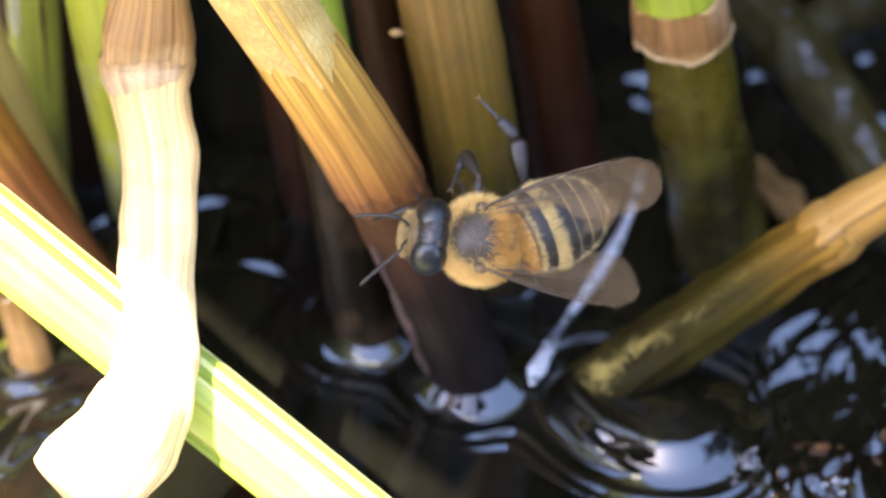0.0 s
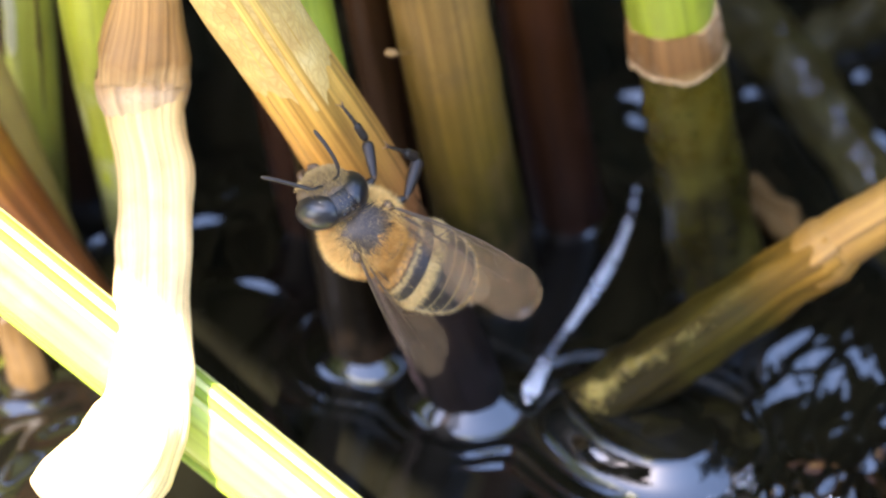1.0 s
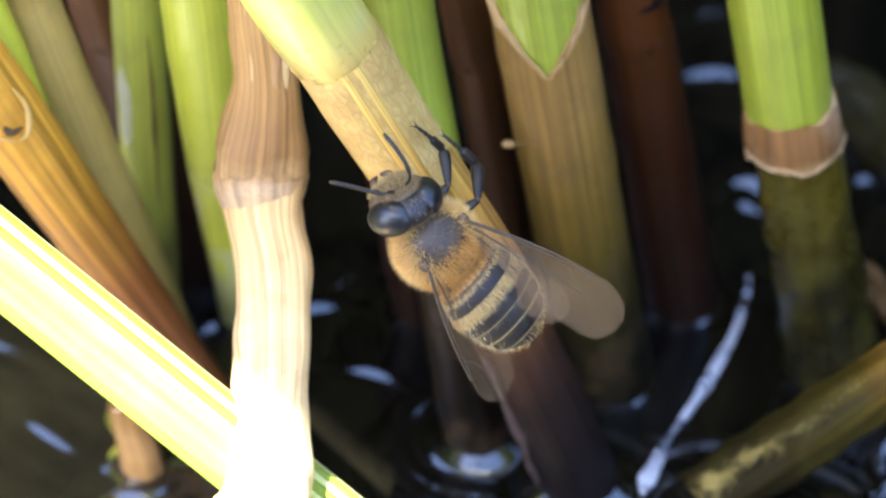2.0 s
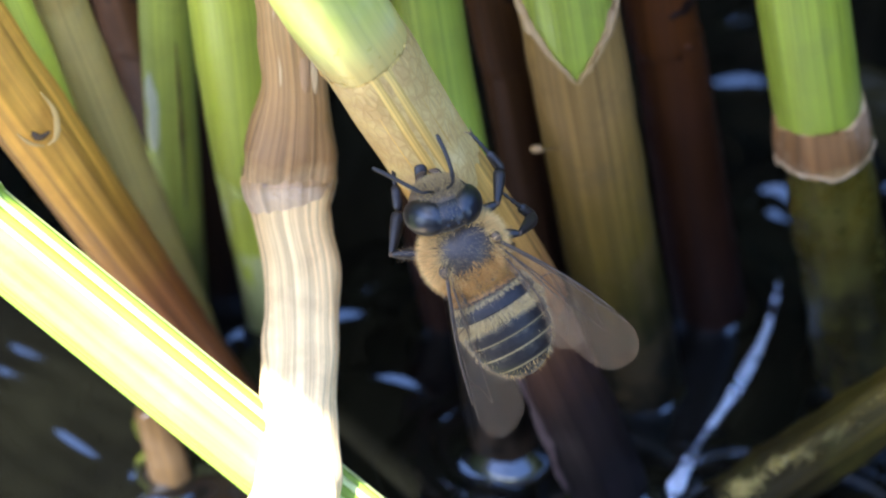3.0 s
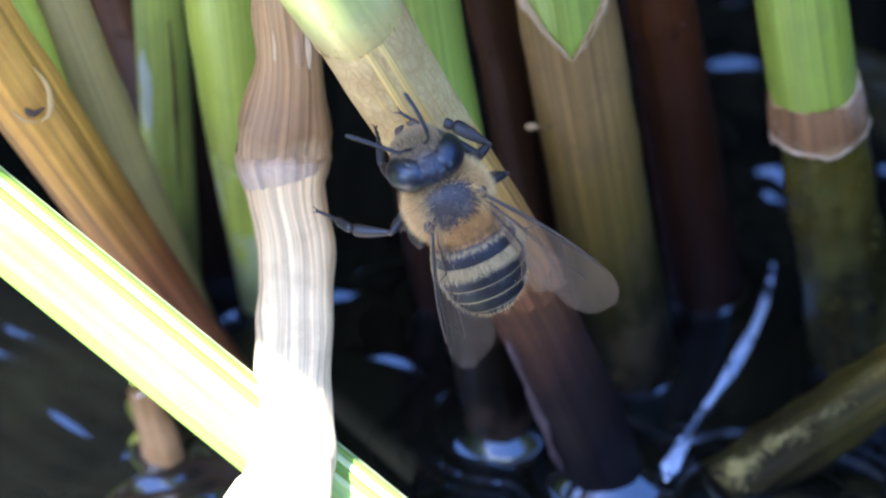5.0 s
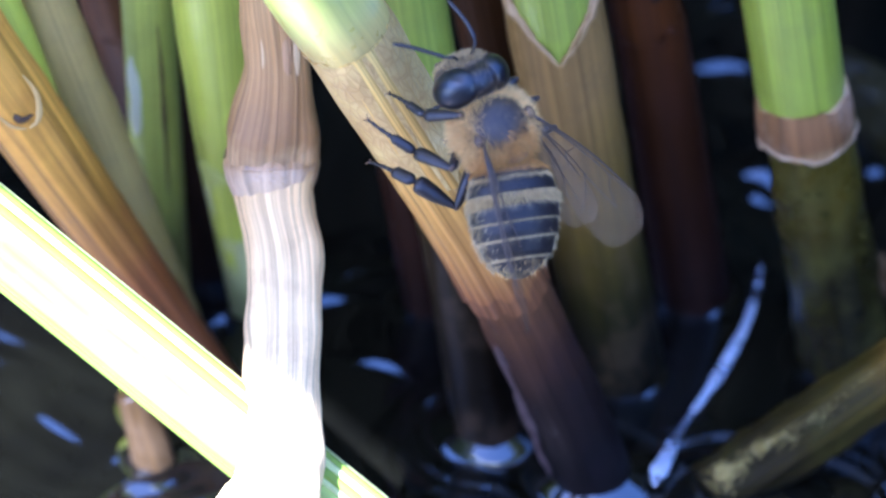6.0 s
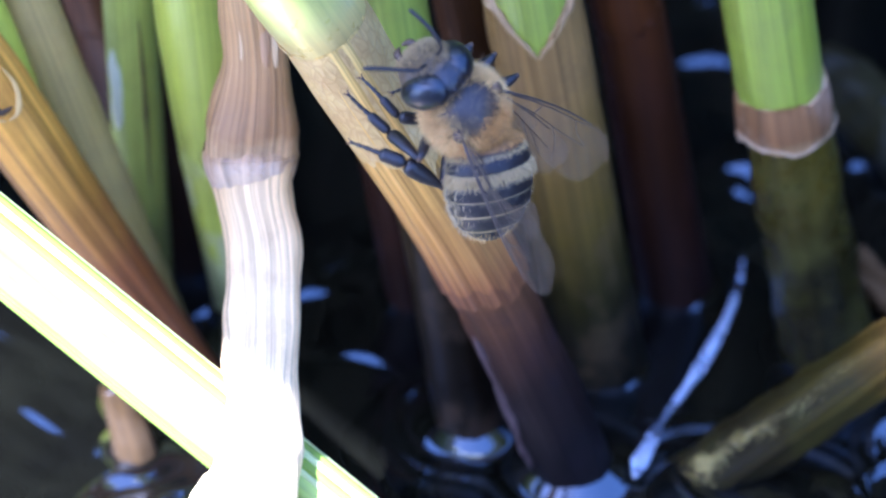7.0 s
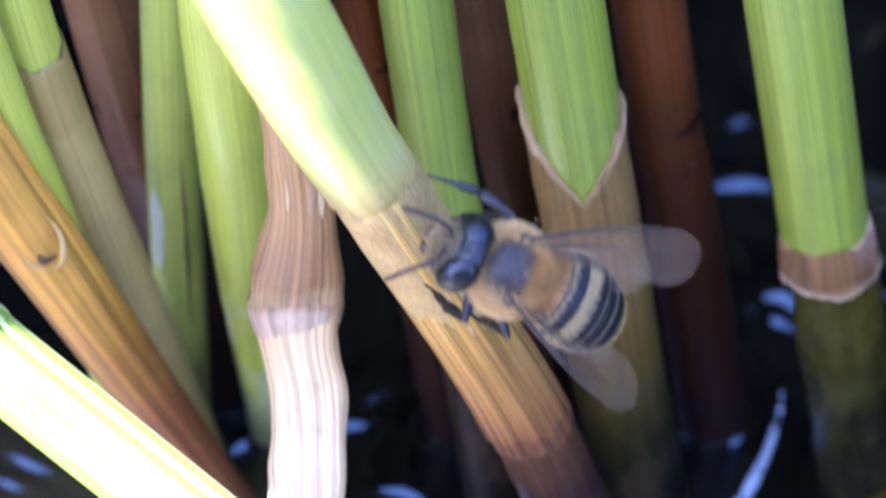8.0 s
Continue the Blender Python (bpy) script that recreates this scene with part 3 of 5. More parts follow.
def straw_stem():
    top = thing("dead_reed", "dry straw-coloured dead reed bent at its node", "dead reed")
    part("stalk", tube(STRAW,
                         [(0, 3.5), (0.10, 3.4), (0.17, 2.6), (0.24, 2.25), (0.42, 2.25), (0.50, 2.2), (0.55, 2.45), (0.585, 2.74), (0.62, 2.78), (0.66, 2.35), (0.71, 2.0), (0.8, 1.9), (1, 1.85)], 110, 48, 11, 0.009, flat=0.72, rough=0.11), m_straw, top, "dry striped straw stalk")
    for k, (dx, lo, hi, w) in enumerate(((-0.6, 0.60, 0.93, 0.3), (0.5, 0.57, 0.99, 0.4), (1.0, 0.6, 0.96, 0.3), (-0.9, 0.05, 0.5, 0.3), (0.9, 0.0, 0.52, 0.3))):
        pts = [p for p, u in spline(STRAW, 60) if lo < u < hi]
        part("peeling_strip", tube([(p.x + dx * (1 + 0.12 * math.sin(i * 0.7 + k)), p.y - 0.78 - 0.4 * (1.5 - abs(dx)) * 0.5, p.z + 0.78 + 0.4 * (1.5 - abs(dx)) * 0.5) for i, p in enumerate(pts)], [(0, 0.04), (0.15, w), (0.8, w * 0.8), (1, 0.05)], 50, 10, flat=0.35, face=(0, -0.7, 0.7), rough=0.35, seed=k), m_strips[k % 2], top)
    part("node", tube([(-8.52, -5.0, 23.75), (-8.54, -4.5, 24.55), (-8.56, -4.05, 25.2), (-8.55, -3.75, 25.9)], [(0, 2.32), (0.35, 2.66), (0.7, 2.84), (1, 2.74)], 26, 64, 15, 0.014, flat=0.735, rough=0.05, caps=False, cut=lambda a: 0.25 + 0.2 * math.sin(3 * a + 0.6) + 0.12 * math.sin(11 * a)), m_silver, top, "silvery creased papery node")
    crease = [(-8.48 + 2.5 * math.cos(a), -4.6 - 1.22 * math.sin(a), 24.35 + 1.40 * math.sin(a) + 0.28 * math.cos(a) + 0.14 * math.sin(5 * a + 1) + 0.07 * math.sin(13 * a)) for a in [k * math.pi / 24 for k in range(-1, 26)]]
    part("crease", tube(crease, [(0, 0.03), (0.15, 0.1), (0.3, 0.14), (0.42, 0.03), (0.55, 0.03), (0.7, 0.1), (0.8, 0.12), (0.9, 0.08), (1, 0.03)], 160, 8, flat=0.8, rough=0.9, grain=1500), m_silver, top, "pale silvery torn crease")
    return top


BLADE = [(-62, -6, 60), (-29.4, -11, 32.1), (-24.9, -12, 27.9), (-9.3, -17, 14.7), (1.3, -22, 7.5), (9, -26, 2.6), (14, -28.5, -1.5)]


def leaf_blade():
    top = thing("reed_leaf", "long yellow-green striped reed leaf in full sun", "leaf")
    part("blade", tube(BLADE, [(0, 2.0), (0.5, 2.55), (1, 2.5)], 70, 36, 9, 0.025, triangular=0.05, flat=0.8), m_blade, top)
    a, b = Vector(BLADE[1]), Vector(BLADE[3])
    along = (b - a).normalized()
    wide = along.cross(Vector((0, -1, 0))).normalized()
    deep = wide.cross(along).normalized()
    wide = wide if wide.z > 0 else -wide
    for phi, r, k in ((-38, 0.3, 0), (38, 0.18, 0), (52, 0.22, 1), (66, 0.36, 0), (82, 0.3, 1), (98, 0.42, 0), (116, 0.34, 1), (130, 0.34, 0)):
        t = radians(phi)
        off = (deep * math.cos(t) * 0.8 + wide * math.sin(t)) * (2.5 - 0.45 * r)
        part("rib", tube([Vector(p) + off for p in BLADE], [(0, r * 0.8), (1, r)], 60, 8), m_ribs[k], top, "pale rib" if k else "green rib")
    return top


main_stem()
sheathed_stem()
collared_stem()
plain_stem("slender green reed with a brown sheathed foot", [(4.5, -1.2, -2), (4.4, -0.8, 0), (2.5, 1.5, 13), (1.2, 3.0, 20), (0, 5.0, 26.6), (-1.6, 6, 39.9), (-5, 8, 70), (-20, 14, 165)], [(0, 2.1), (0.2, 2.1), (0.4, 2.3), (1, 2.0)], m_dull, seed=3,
           sheath=(4, m_foot, "brown wet sheath, shade painted in low down", 0.12), rise=1.7)
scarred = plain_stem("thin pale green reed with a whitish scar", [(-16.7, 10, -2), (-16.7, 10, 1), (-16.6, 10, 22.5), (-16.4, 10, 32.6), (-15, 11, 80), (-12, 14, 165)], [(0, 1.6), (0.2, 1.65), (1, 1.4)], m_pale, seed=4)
part("scar", tube([(-17.15, 8.95, 15.5), (-17.25, 8.72, 19), (-17.2, 8.85, 24.6)], [(0, 0.45), (0.3, 0.75), (0.8, 0.6), (1, 0.1)], 30, 16, flat=0.35, rough=0.4), m_scar, scarred, "whitish peeling scar")
part("crack", tube([(-15.9, 8.52, 12), (-15.85, 8.50, 18), (-15.9, 8.52, 25.5)], [(0, 0.05), (0.5, 0.13), (1, 0.05)], 20, 8, rough=0.6), m_crack, scarred, "dark split in the rind")
plain_stem("broad bright green reed with a pale foot", [(-11.1, 10.6, -2), (-11.2, 10.0, 1), (-12.0, 7, 17), (-12.4, 5.0, 30.8), (-13.0, 5.0, 40.4), (-15, 6, 80), (-24, 9, 165)], [(0, 1.2), (0.06, 1.5), (0.18, 2.3), (1, 2.2)], m_green, seed=5, flat=0.7,
           sheath=(3, m_palefoot, "whitish-green speckled foot", 0.04), rise=0.5)
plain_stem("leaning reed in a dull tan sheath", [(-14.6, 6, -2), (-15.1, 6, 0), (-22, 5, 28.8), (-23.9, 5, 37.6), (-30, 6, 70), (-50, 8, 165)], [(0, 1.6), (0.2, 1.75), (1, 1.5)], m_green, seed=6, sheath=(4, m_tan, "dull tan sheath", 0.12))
orange = plain_stem("reed wrapped in an orange-brown dry sheath", [(-10.2, 0, -1), (-13.9, 0, 6.4), (-19.4, 0, 17), (-25.0, 0, 29), (-28.5, 0, 37), (-45, 1, 72)], [(0, 1.0), (0.12, 1.3), (0.24, 2.0), (0.40, 2.45), (1, 2.2)], m_orange, ribs=9, rib=0.05, seed=7)
part("torn_scar", tube([(-23.9, -2.2, 27.6), (-23.2, -2.5, 27.2), (-22.5, -2.3, 27.5)], [(0, 0.08), (0.4, 0.26), (0.7, 0.18), (1, 0.08)], 20, 14, flat=0.4, rough=0.6), m_crack, orange, "dark torn scar")
part("frayed_fibre", tube([(-22.9, -2.2, 30.4), (-22.3, -2.3, 29.4), (-22.1, -2.4, 28.4), (-22.2, -2.6, 27.3), (-22.7, -2.7, 26.8)], [(0, 0.05), (0.3, 0.14), (0.7, 0.2), (1, 0.05)], 30, 10, flat=0.5, rough=0.5), m_frayed, orange, "curled strip of dry sheath")
part("frayed_fibre", tube([(-24.6, -2.3, 27.5), (-24.1, -2.55, 27.1), (-23.6, -2.65, 26.8), (-22.9, -2.65, 26.7)], [(0, 0.05), (0.5, 0.12), (1, 0.05)], 20, 8, flat=0.5, rough=0.5), m_frayed, orange, "curled strip of dry sheath")
plain_stem("green reed shoot beside a dry sheath", [(-17.5, 3.2, -2), (-19.4, 3, 7.6), (-23.5, 2.0, 28.2), (-26.3, 2, 40), (-40, 4, 100)], [(0, 1.3), (1, 1.4)], m_green, seed=8)
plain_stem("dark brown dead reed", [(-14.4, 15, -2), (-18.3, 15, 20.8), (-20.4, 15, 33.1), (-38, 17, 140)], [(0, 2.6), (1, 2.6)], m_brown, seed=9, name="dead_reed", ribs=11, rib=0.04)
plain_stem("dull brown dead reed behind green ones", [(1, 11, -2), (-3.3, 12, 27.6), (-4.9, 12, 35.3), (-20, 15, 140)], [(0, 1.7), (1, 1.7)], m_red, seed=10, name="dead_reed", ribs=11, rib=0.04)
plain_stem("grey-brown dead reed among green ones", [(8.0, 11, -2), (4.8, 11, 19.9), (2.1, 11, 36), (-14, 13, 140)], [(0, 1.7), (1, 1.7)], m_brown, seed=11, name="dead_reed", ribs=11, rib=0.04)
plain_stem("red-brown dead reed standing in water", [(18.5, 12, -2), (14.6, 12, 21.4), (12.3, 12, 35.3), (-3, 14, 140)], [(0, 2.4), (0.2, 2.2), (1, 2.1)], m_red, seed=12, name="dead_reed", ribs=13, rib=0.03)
straw_stem()
leaf_blade()


def broken_branch():
    top = thing("broken_reed", "broken weathered reed stalk rising out of the water", "dead reed")
    FEET.append((18.9, -6.6, 2.4, 0.95))
    part("stalk", tube([(16.5, -6.4, -2.0), (19, -6, 0), (26.4, -5, 6.3), (32.2, -4.6, 11.5), (33.6, -4.5, 12.7)], [(0, 2.0), (0.15, 2.2), (0.5, 2.25), (0.85, 2.0), (0.95, 2.15), (1, 1.9)], 90, 44, 7, 0.03, rough=0.13), m_branch, top, "mossy speckled wet stalk, shade painted in towards the water")
    rnd = random.Random(9)
    bm = bmesh.new()
    tufts = [(0.12, 0.9, 0.03, 0.3)] * 3 + [(0.16 + 0.6 * rnd.random() ** 1.5, 0.60 + rnd.gauss(0, 0.13), rnd.uniform(0.012, 0.035), rnd.uniform(0.05, 0.16)) for _ in range(24)]
    for _ in range(1000):
        mid, turn, long, wide = rnd.choice(tufts)
        u, a = rnd.gauss(mid, long), rnd.gauss(turn, wide)
        c = Vector((17.6, -6.3, -0.9)).lerp(Vector((32.2, -4.6, 11.5)), u)
        r = 2.2 * (1 if u > 0.12 else 0.9)
        up = Vector((-0.64, 0.0, 0.77))
        p = c + (up * math.cos(a) + Vector((0, -1, 0)) * math.sin(a)) * r
        k = rnd.uniform(0.02, 0.075) * (1.4 - u)
        crumb(bm, p, k)
    tagged(part("moss", bm, m_tuft, top, "yellow-green moss crumbs, paled for their wet sparkle"), kind="stuff")
    part("tip", tube([(33.0, -4.5, 12.3), (36.4, -4.0, 14.8), (48, -2, 22), (60, 0, 29)], [(0, 1.85), (0.2, 1.75), (1, 1.7)], 40, 32, 11, 0.03, rough=0.05), m_tip, top, "dry straw-coloured stalk past the node")
    part("knot", tube([(31.9, -4.65, 11.2), (32.9, -4.6, 12.1), (33.8, -4.5, 12.9)], [(0, 1.95), (0.35, 2.08), (0.6, 2.12), (1, 1.8)], 16, 32, 9, 0.03, rough=0.10), m_tip, top, "cracked swollen knot")
    return top


broken_branch()


def mossy_clump():
    """A low mound of sodden moss under the broken stalk."""
    top = thing("moss_clump", "dark sodden moss clump under a broken stalk", "moss")
    for x, y, r in ((20.9, -8.4, 3.1), (23.4, -9.4, 3.6)):
        FEET.append((x, y, r, 0.95))

    def lumpy(v):
        return 1 + 0.16 * noise.noise(v * 2.3) + 0.09 * noise.noise(v * 6.1) + 0.05 * noise.noise(v * 13.0)
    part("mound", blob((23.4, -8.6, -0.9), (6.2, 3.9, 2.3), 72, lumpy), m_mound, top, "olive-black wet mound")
    rnd = random.Random(77)
    bits = bmesh.new()
    for _ in range(420):
        a, u = rnd.uniform(0, 2 * math.pi), rnd.random() ** 0.3
        d = Vector((u * math.cos(a), u * math.sin(a), math.sqrt(max(0.0, 1 - u * u))))
        k = lumpy(d)
        crumb(bits, (23.4 + 6.2 * d.x * k, -8.6 + 3.9 * d.y * k, -0.9 + 2.3 * d.z * k), rnd.uniform(0.05, 0.22))
    tagged(part("moss", bits, m_mound, top, "olive moss bits"), kind="stuff")


mossy_clump()
plain_stem("short broken brown reed stub in the water", [(-16.4, -4.6, -2), (-16.9, -3.6, 0.4), (-17.6, -2.6, 3.0), (-18.0, -2.1, 4.6)], [(0, 1.4), (0.6, 1.25), (1, 1.0)], m_stub, rough=0.12, seed=17, rise=0.5)
FEET.append((-17.0, -4.2, 2.2, 0.55))
sunken = plain_stem("dark mossy dead reed lying in the water", [(29.5, 34, 0.4), (32.4, 30.3, 0.6), (36.5, 20, 0.4), (39.5, 12, 0.2), (43, 4, -0.8)], [(0, 2.2), (0.3, 2.5), (0.6, 2.2), (1, 2.5)], m_sunk, rough=0.3, seed=14, name="sunken_reed")
plain_stem("dark sodden dead reed lying half sunk", [(33.5, 27.5, -0.6), (37.5, 30.0, 0.2), (42.5, 33.5, 0.5), (52, 40, 0.6)], [(0, 1.6), (0.4, 2.0), (1, 2.0)], m_sunk, rough=0.3, seed=16, name="sunken_reed")
rnd = random.Random(44)
# pale beads added to imitate sparkle on the wet rind
beads = bmesh.new()
for _ in range(150):
    u = rnd.random() ** 1.3
    c = Vector((33.4, 28.0, 0.5)).lerp(Vector((39.5, 12.0, 0.2)), u)
    a = rnd.gauss(0.4, 0.35)
    crumb(beads, c + Vector((rnd.uniform(-0.4, 0.4) - 1.0 * math.sin(a), -0.9 * math.sin(a), 2.3 * math.cos(a))), rnd.uniform(0.05, 0.24))
tagged(part("bead", beads, m_bubble, sunken, "pale water beads added for the wet sparkle"), kind="stuff")
plain_stem("sodden brown reed stub beside a stem", [(29.2, 13.6, 0.3), (31.2, 11.6, 0.7), (33.6, 8.8, -0.2)], [(0, 0.4), (0.25, 1.5), (0.45, 0.9), (0.7, 1.4), (1, 0.3)], m_debris, rough=0.9, seed=15, name="dead_reed")


def leaf_scrap(label, x, y, length, width, turn, mat, seed, rise=0.3):
    top = thing("leaf_scrap", label, "leaf scrap")
    c, sn = math.cos(turn), math.sin(turn)
    pts = [(x + c * length * (u - 0.5) + 0.4 * math.sin(5 * u + seed) * sn, y + sn * length * (u - 0.5) - 0.4 * math.sin(5 * u + seed) * c, rise + 0.25 * math.sin(4 * u + seed)) for u in (0, 0.25, 0.5, 0.75, 1)]
    part("blade", tube(pts, [(0, 0.1), (0.15, width * 0.7), (0.5, width), (0.85, width * 0.6), (1, 0.08)], 30, 18, face=(0, 0, 1), flat=0.16, rough=0.12, seed=seed), mat, top)
    part("midrib", tube([(a, b, z + width * 0.16) for a, b, z in pts[1:4]], [(0, 0.12), (1, 0.06)], 14, 6), m_rim, top)
    return top


leaf_scrap("sodden orange-brown leaf scrap half sunk in the water", 33.6, -11.6, 5.5, 0.7, -0.2, m_litter, 1, 0.0)
leaf_scrap("small brown leaf scrap half sunk in the water", 30.6, -13.4, 4.0, 0.5, 0.3, m_litter, 2, 0.0)
leaf_scrap("sodden brown leaf scrap half sunk in the water", 37.6, -13.6, 4.6, 0.8, -0.6, m_litter, 3, 0.02)
leaf_scrap("small brown leaf scrap half sunk in the water", 36.0, -10.6, 3.2, 0.45, 0.9, m_litter, 5, 0.0)
leaf_scrap("sodden orange-brown leaf scrap half sunk in the water", 40.2, -11.4, 4.5, 0.6, 0.2, m_litter, 6, 0.0)
leaf_scrap("small brown leaf scrap half sunk in the water", 29.2, -15.2, 2.8, 0.5, 1.2, m_litter, 7, 0.0)


def foam(label, x, y, n, spread, seed):
    rnd = random.Random(seed)
    top = thing("foam_patch", label, "foam")
    bm = bmesh.new()
    for _ in range(n):
        r = rnd.uniform(0.05, 0.2)
        crumb(bm, (x + rnd.gauss(0, spread), y + rnd.gauss(0, spread * 0.6), 0.05 + r * 0.3), r)
    tagged(part("froth", bm, m_bubble, top), kind="stuff")


def glint_material():
    m, nodes, links, bsdf = material("wet film, glint painted pale")
    tc = nodes.new("ShaderNodeTexCoord")
    n = noise_tex(nodes, links, tc.outputs["Object"], 300.0, 3.0)
    # whitish base colour: the sky's glint is painted in
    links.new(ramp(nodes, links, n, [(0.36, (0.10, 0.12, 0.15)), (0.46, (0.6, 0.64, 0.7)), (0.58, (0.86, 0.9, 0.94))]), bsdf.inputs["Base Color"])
    bsdf.inputs["Roughness"].default_value = 0.08
    fine = nodes.new("ShaderNodeBump")
    fine.inputs["Strength"].default_value = 0.5
    fine.inputs["Distance"].default_value = 0.0003
    links.new(noise_tex(nodes, links, tc.outputs["Object"], 1100.0, 3.0), fine.inputs["Height"])
    links.new(fine.outputs[0], bsdf.inputs["Normal"])
    bsdf.inputs["IOR"].default_value = 4.5
    bsdf.inputs["Specular IOR Level"].default_value = 0.8
    return m


glint = thing("sunken_leaf", "thin wet leaf edge, its glint painted pale", "leaf")
part("edge", tube([(22.9, 14.6, 0.1), (22.3, 11.5, 0.25), (20.9, 7.2, 0.3), (18.8, 2.8, 0.3), (16.6, -1.4, 0.45), (15.2, -4.8, 0.6), (14.7, -6.4, 0.7)], [(0, 0.05), (0.1, 0.2), (0.25, 0.24), (0.4, 0.40), (0.5, 0.46), (0.58, 0.26), (0.75, 0.22), (0.84, 0.40), (0.94, 0.62), (1, 0.15)], 160, 16, face=(0.0, -0.42, 0.91), flat=0.22, rough=0.25, grain=500), glint_material(), glint)
foam("white foam bubbles gathered on the water", 27.9, -12.9, 80, 1.2, 3)
foam("small foam bubbles beside floating scraps", 33.0, -14.6, 24, 0.7, 4)
fleck = thing("seed_fleck", "pale seed husk caught beside a reed", "husk")
part("husk", blob((6.1, 2.2, 22.3), (0.42, 0.25, 0.26), 16), m_papery, fleck)
part("stalk", tube([(6.5, 2.3, 22.2), (7.4, 2.6, 22.0)], [(0, 0.08), (1, 0.05)], 4, 6), m_rim, fleck)


build_water()


# ------------------------------------------------------------- unseen reeds and leaves, added to block sun and sky
SHADE_EDGE = -3.2  # where the shade of the added arching leaves begins, mm


def unseen_reeds():
    rnd = random.Random(5)
    bm = bmesh.new()
    def put(n, box, hi, lean):
        for _ in range(n):
            x, y = rnd.uniform(box[0], box[1]), rnd.uniform(box[2], box[3])
            h = rnd.uniform(hi[0], hi[1])
            dx, dy = rnd.gauss(0, lean), rnd.gauss(0, lean)
            tube([(x, y, -2), (x + dx * 0.4, y + dy * 0.4, h * 0.5), (x + dx, y + dy, h)], [(0, 3.4), (1, 2.4)], 6, 7, bm=bm, caps=False)
    # unseen back thicket, added so that the water reflects dark
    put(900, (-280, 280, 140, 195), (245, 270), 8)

    # unseen long leaves, added to arch between the sun and the clump
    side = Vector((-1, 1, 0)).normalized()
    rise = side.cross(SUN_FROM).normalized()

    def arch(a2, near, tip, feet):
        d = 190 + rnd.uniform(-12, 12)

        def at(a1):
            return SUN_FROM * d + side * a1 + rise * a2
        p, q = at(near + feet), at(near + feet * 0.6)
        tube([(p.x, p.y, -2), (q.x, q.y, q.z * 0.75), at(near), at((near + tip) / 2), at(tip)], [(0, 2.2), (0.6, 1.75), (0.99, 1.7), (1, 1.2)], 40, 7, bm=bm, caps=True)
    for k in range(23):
        a2 = SHADE_EDGE + 1.7 + 2.15 * k
        # these added leaves leave a gap for the sun patch on the culm
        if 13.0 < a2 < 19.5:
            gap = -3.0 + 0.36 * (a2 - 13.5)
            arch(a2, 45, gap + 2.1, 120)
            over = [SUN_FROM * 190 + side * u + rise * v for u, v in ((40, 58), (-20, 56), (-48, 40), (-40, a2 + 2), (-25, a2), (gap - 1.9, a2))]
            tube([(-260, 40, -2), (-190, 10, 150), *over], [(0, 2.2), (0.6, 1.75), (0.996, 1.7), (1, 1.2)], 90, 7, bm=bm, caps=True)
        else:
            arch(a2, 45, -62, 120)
    arch(SHADE_EDGE - 0.4, 45, 8.5, 120)
    arch(SHADE_EDGE - 2.4, 45, 11.5, 120)
    # unseen stems left, right and in front, added to cut the skylight
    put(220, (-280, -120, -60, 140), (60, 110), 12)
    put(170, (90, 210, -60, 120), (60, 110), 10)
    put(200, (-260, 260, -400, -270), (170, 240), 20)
    ob = part("added_thicket", bm, m_thicket)
    tagged(ob, "unseen near-black reed thicket added to block light", "reeds", kind="stuff")


# near black: deep shade is put into the stems' colour
m_thicket = fibrous("thicket stems, shade in colour", [(0.0, (0.0028, 0.0028, 0.0026)), (0.3, (0.0036, 0.0036, 0.003)), (1.0, (0.007, 0.008, 0.005))], 0.3, stripe=0.1, stains=0.2, stain=(0.004, 0.003, 0.0015), gloss=0.0, rough=0.85)
unseen_reeds()


# ------------------------------------------------------------- the bee
def plain(name, colour, rough=0.5, spec=0.5, vary=0.3, scale=1500.0, coat=0.0, island=False):
    m, nodes, links, bsdf = material(name)
    tc = nodes.new("ShaderNodeTexCoord")
    n = noise_tex(nodes, links, tc.outputs["Object"], scale, 4.0)
    if island:
        geo = nodes.new("ShaderNodeNewGeometry")
        n = geo.outputs["Random Per Island"]
    lo, hi = tuple(c * (1 - vary) for c in colour), tuple(min(1.0, c * (1 + vary)) for c in colour)
    links.new(ramp(nodes, links, n, [(0.2, lo), (0.8, hi)]), bsdf.inputs["Base Color"])
    bsdf.inputs["Roughness"].default_value = rough
    bsdf.inputs["Specular IOR Level"].default_value = spec
    bsdf.inputs["Coat Weight"].default_value = coat
    return m


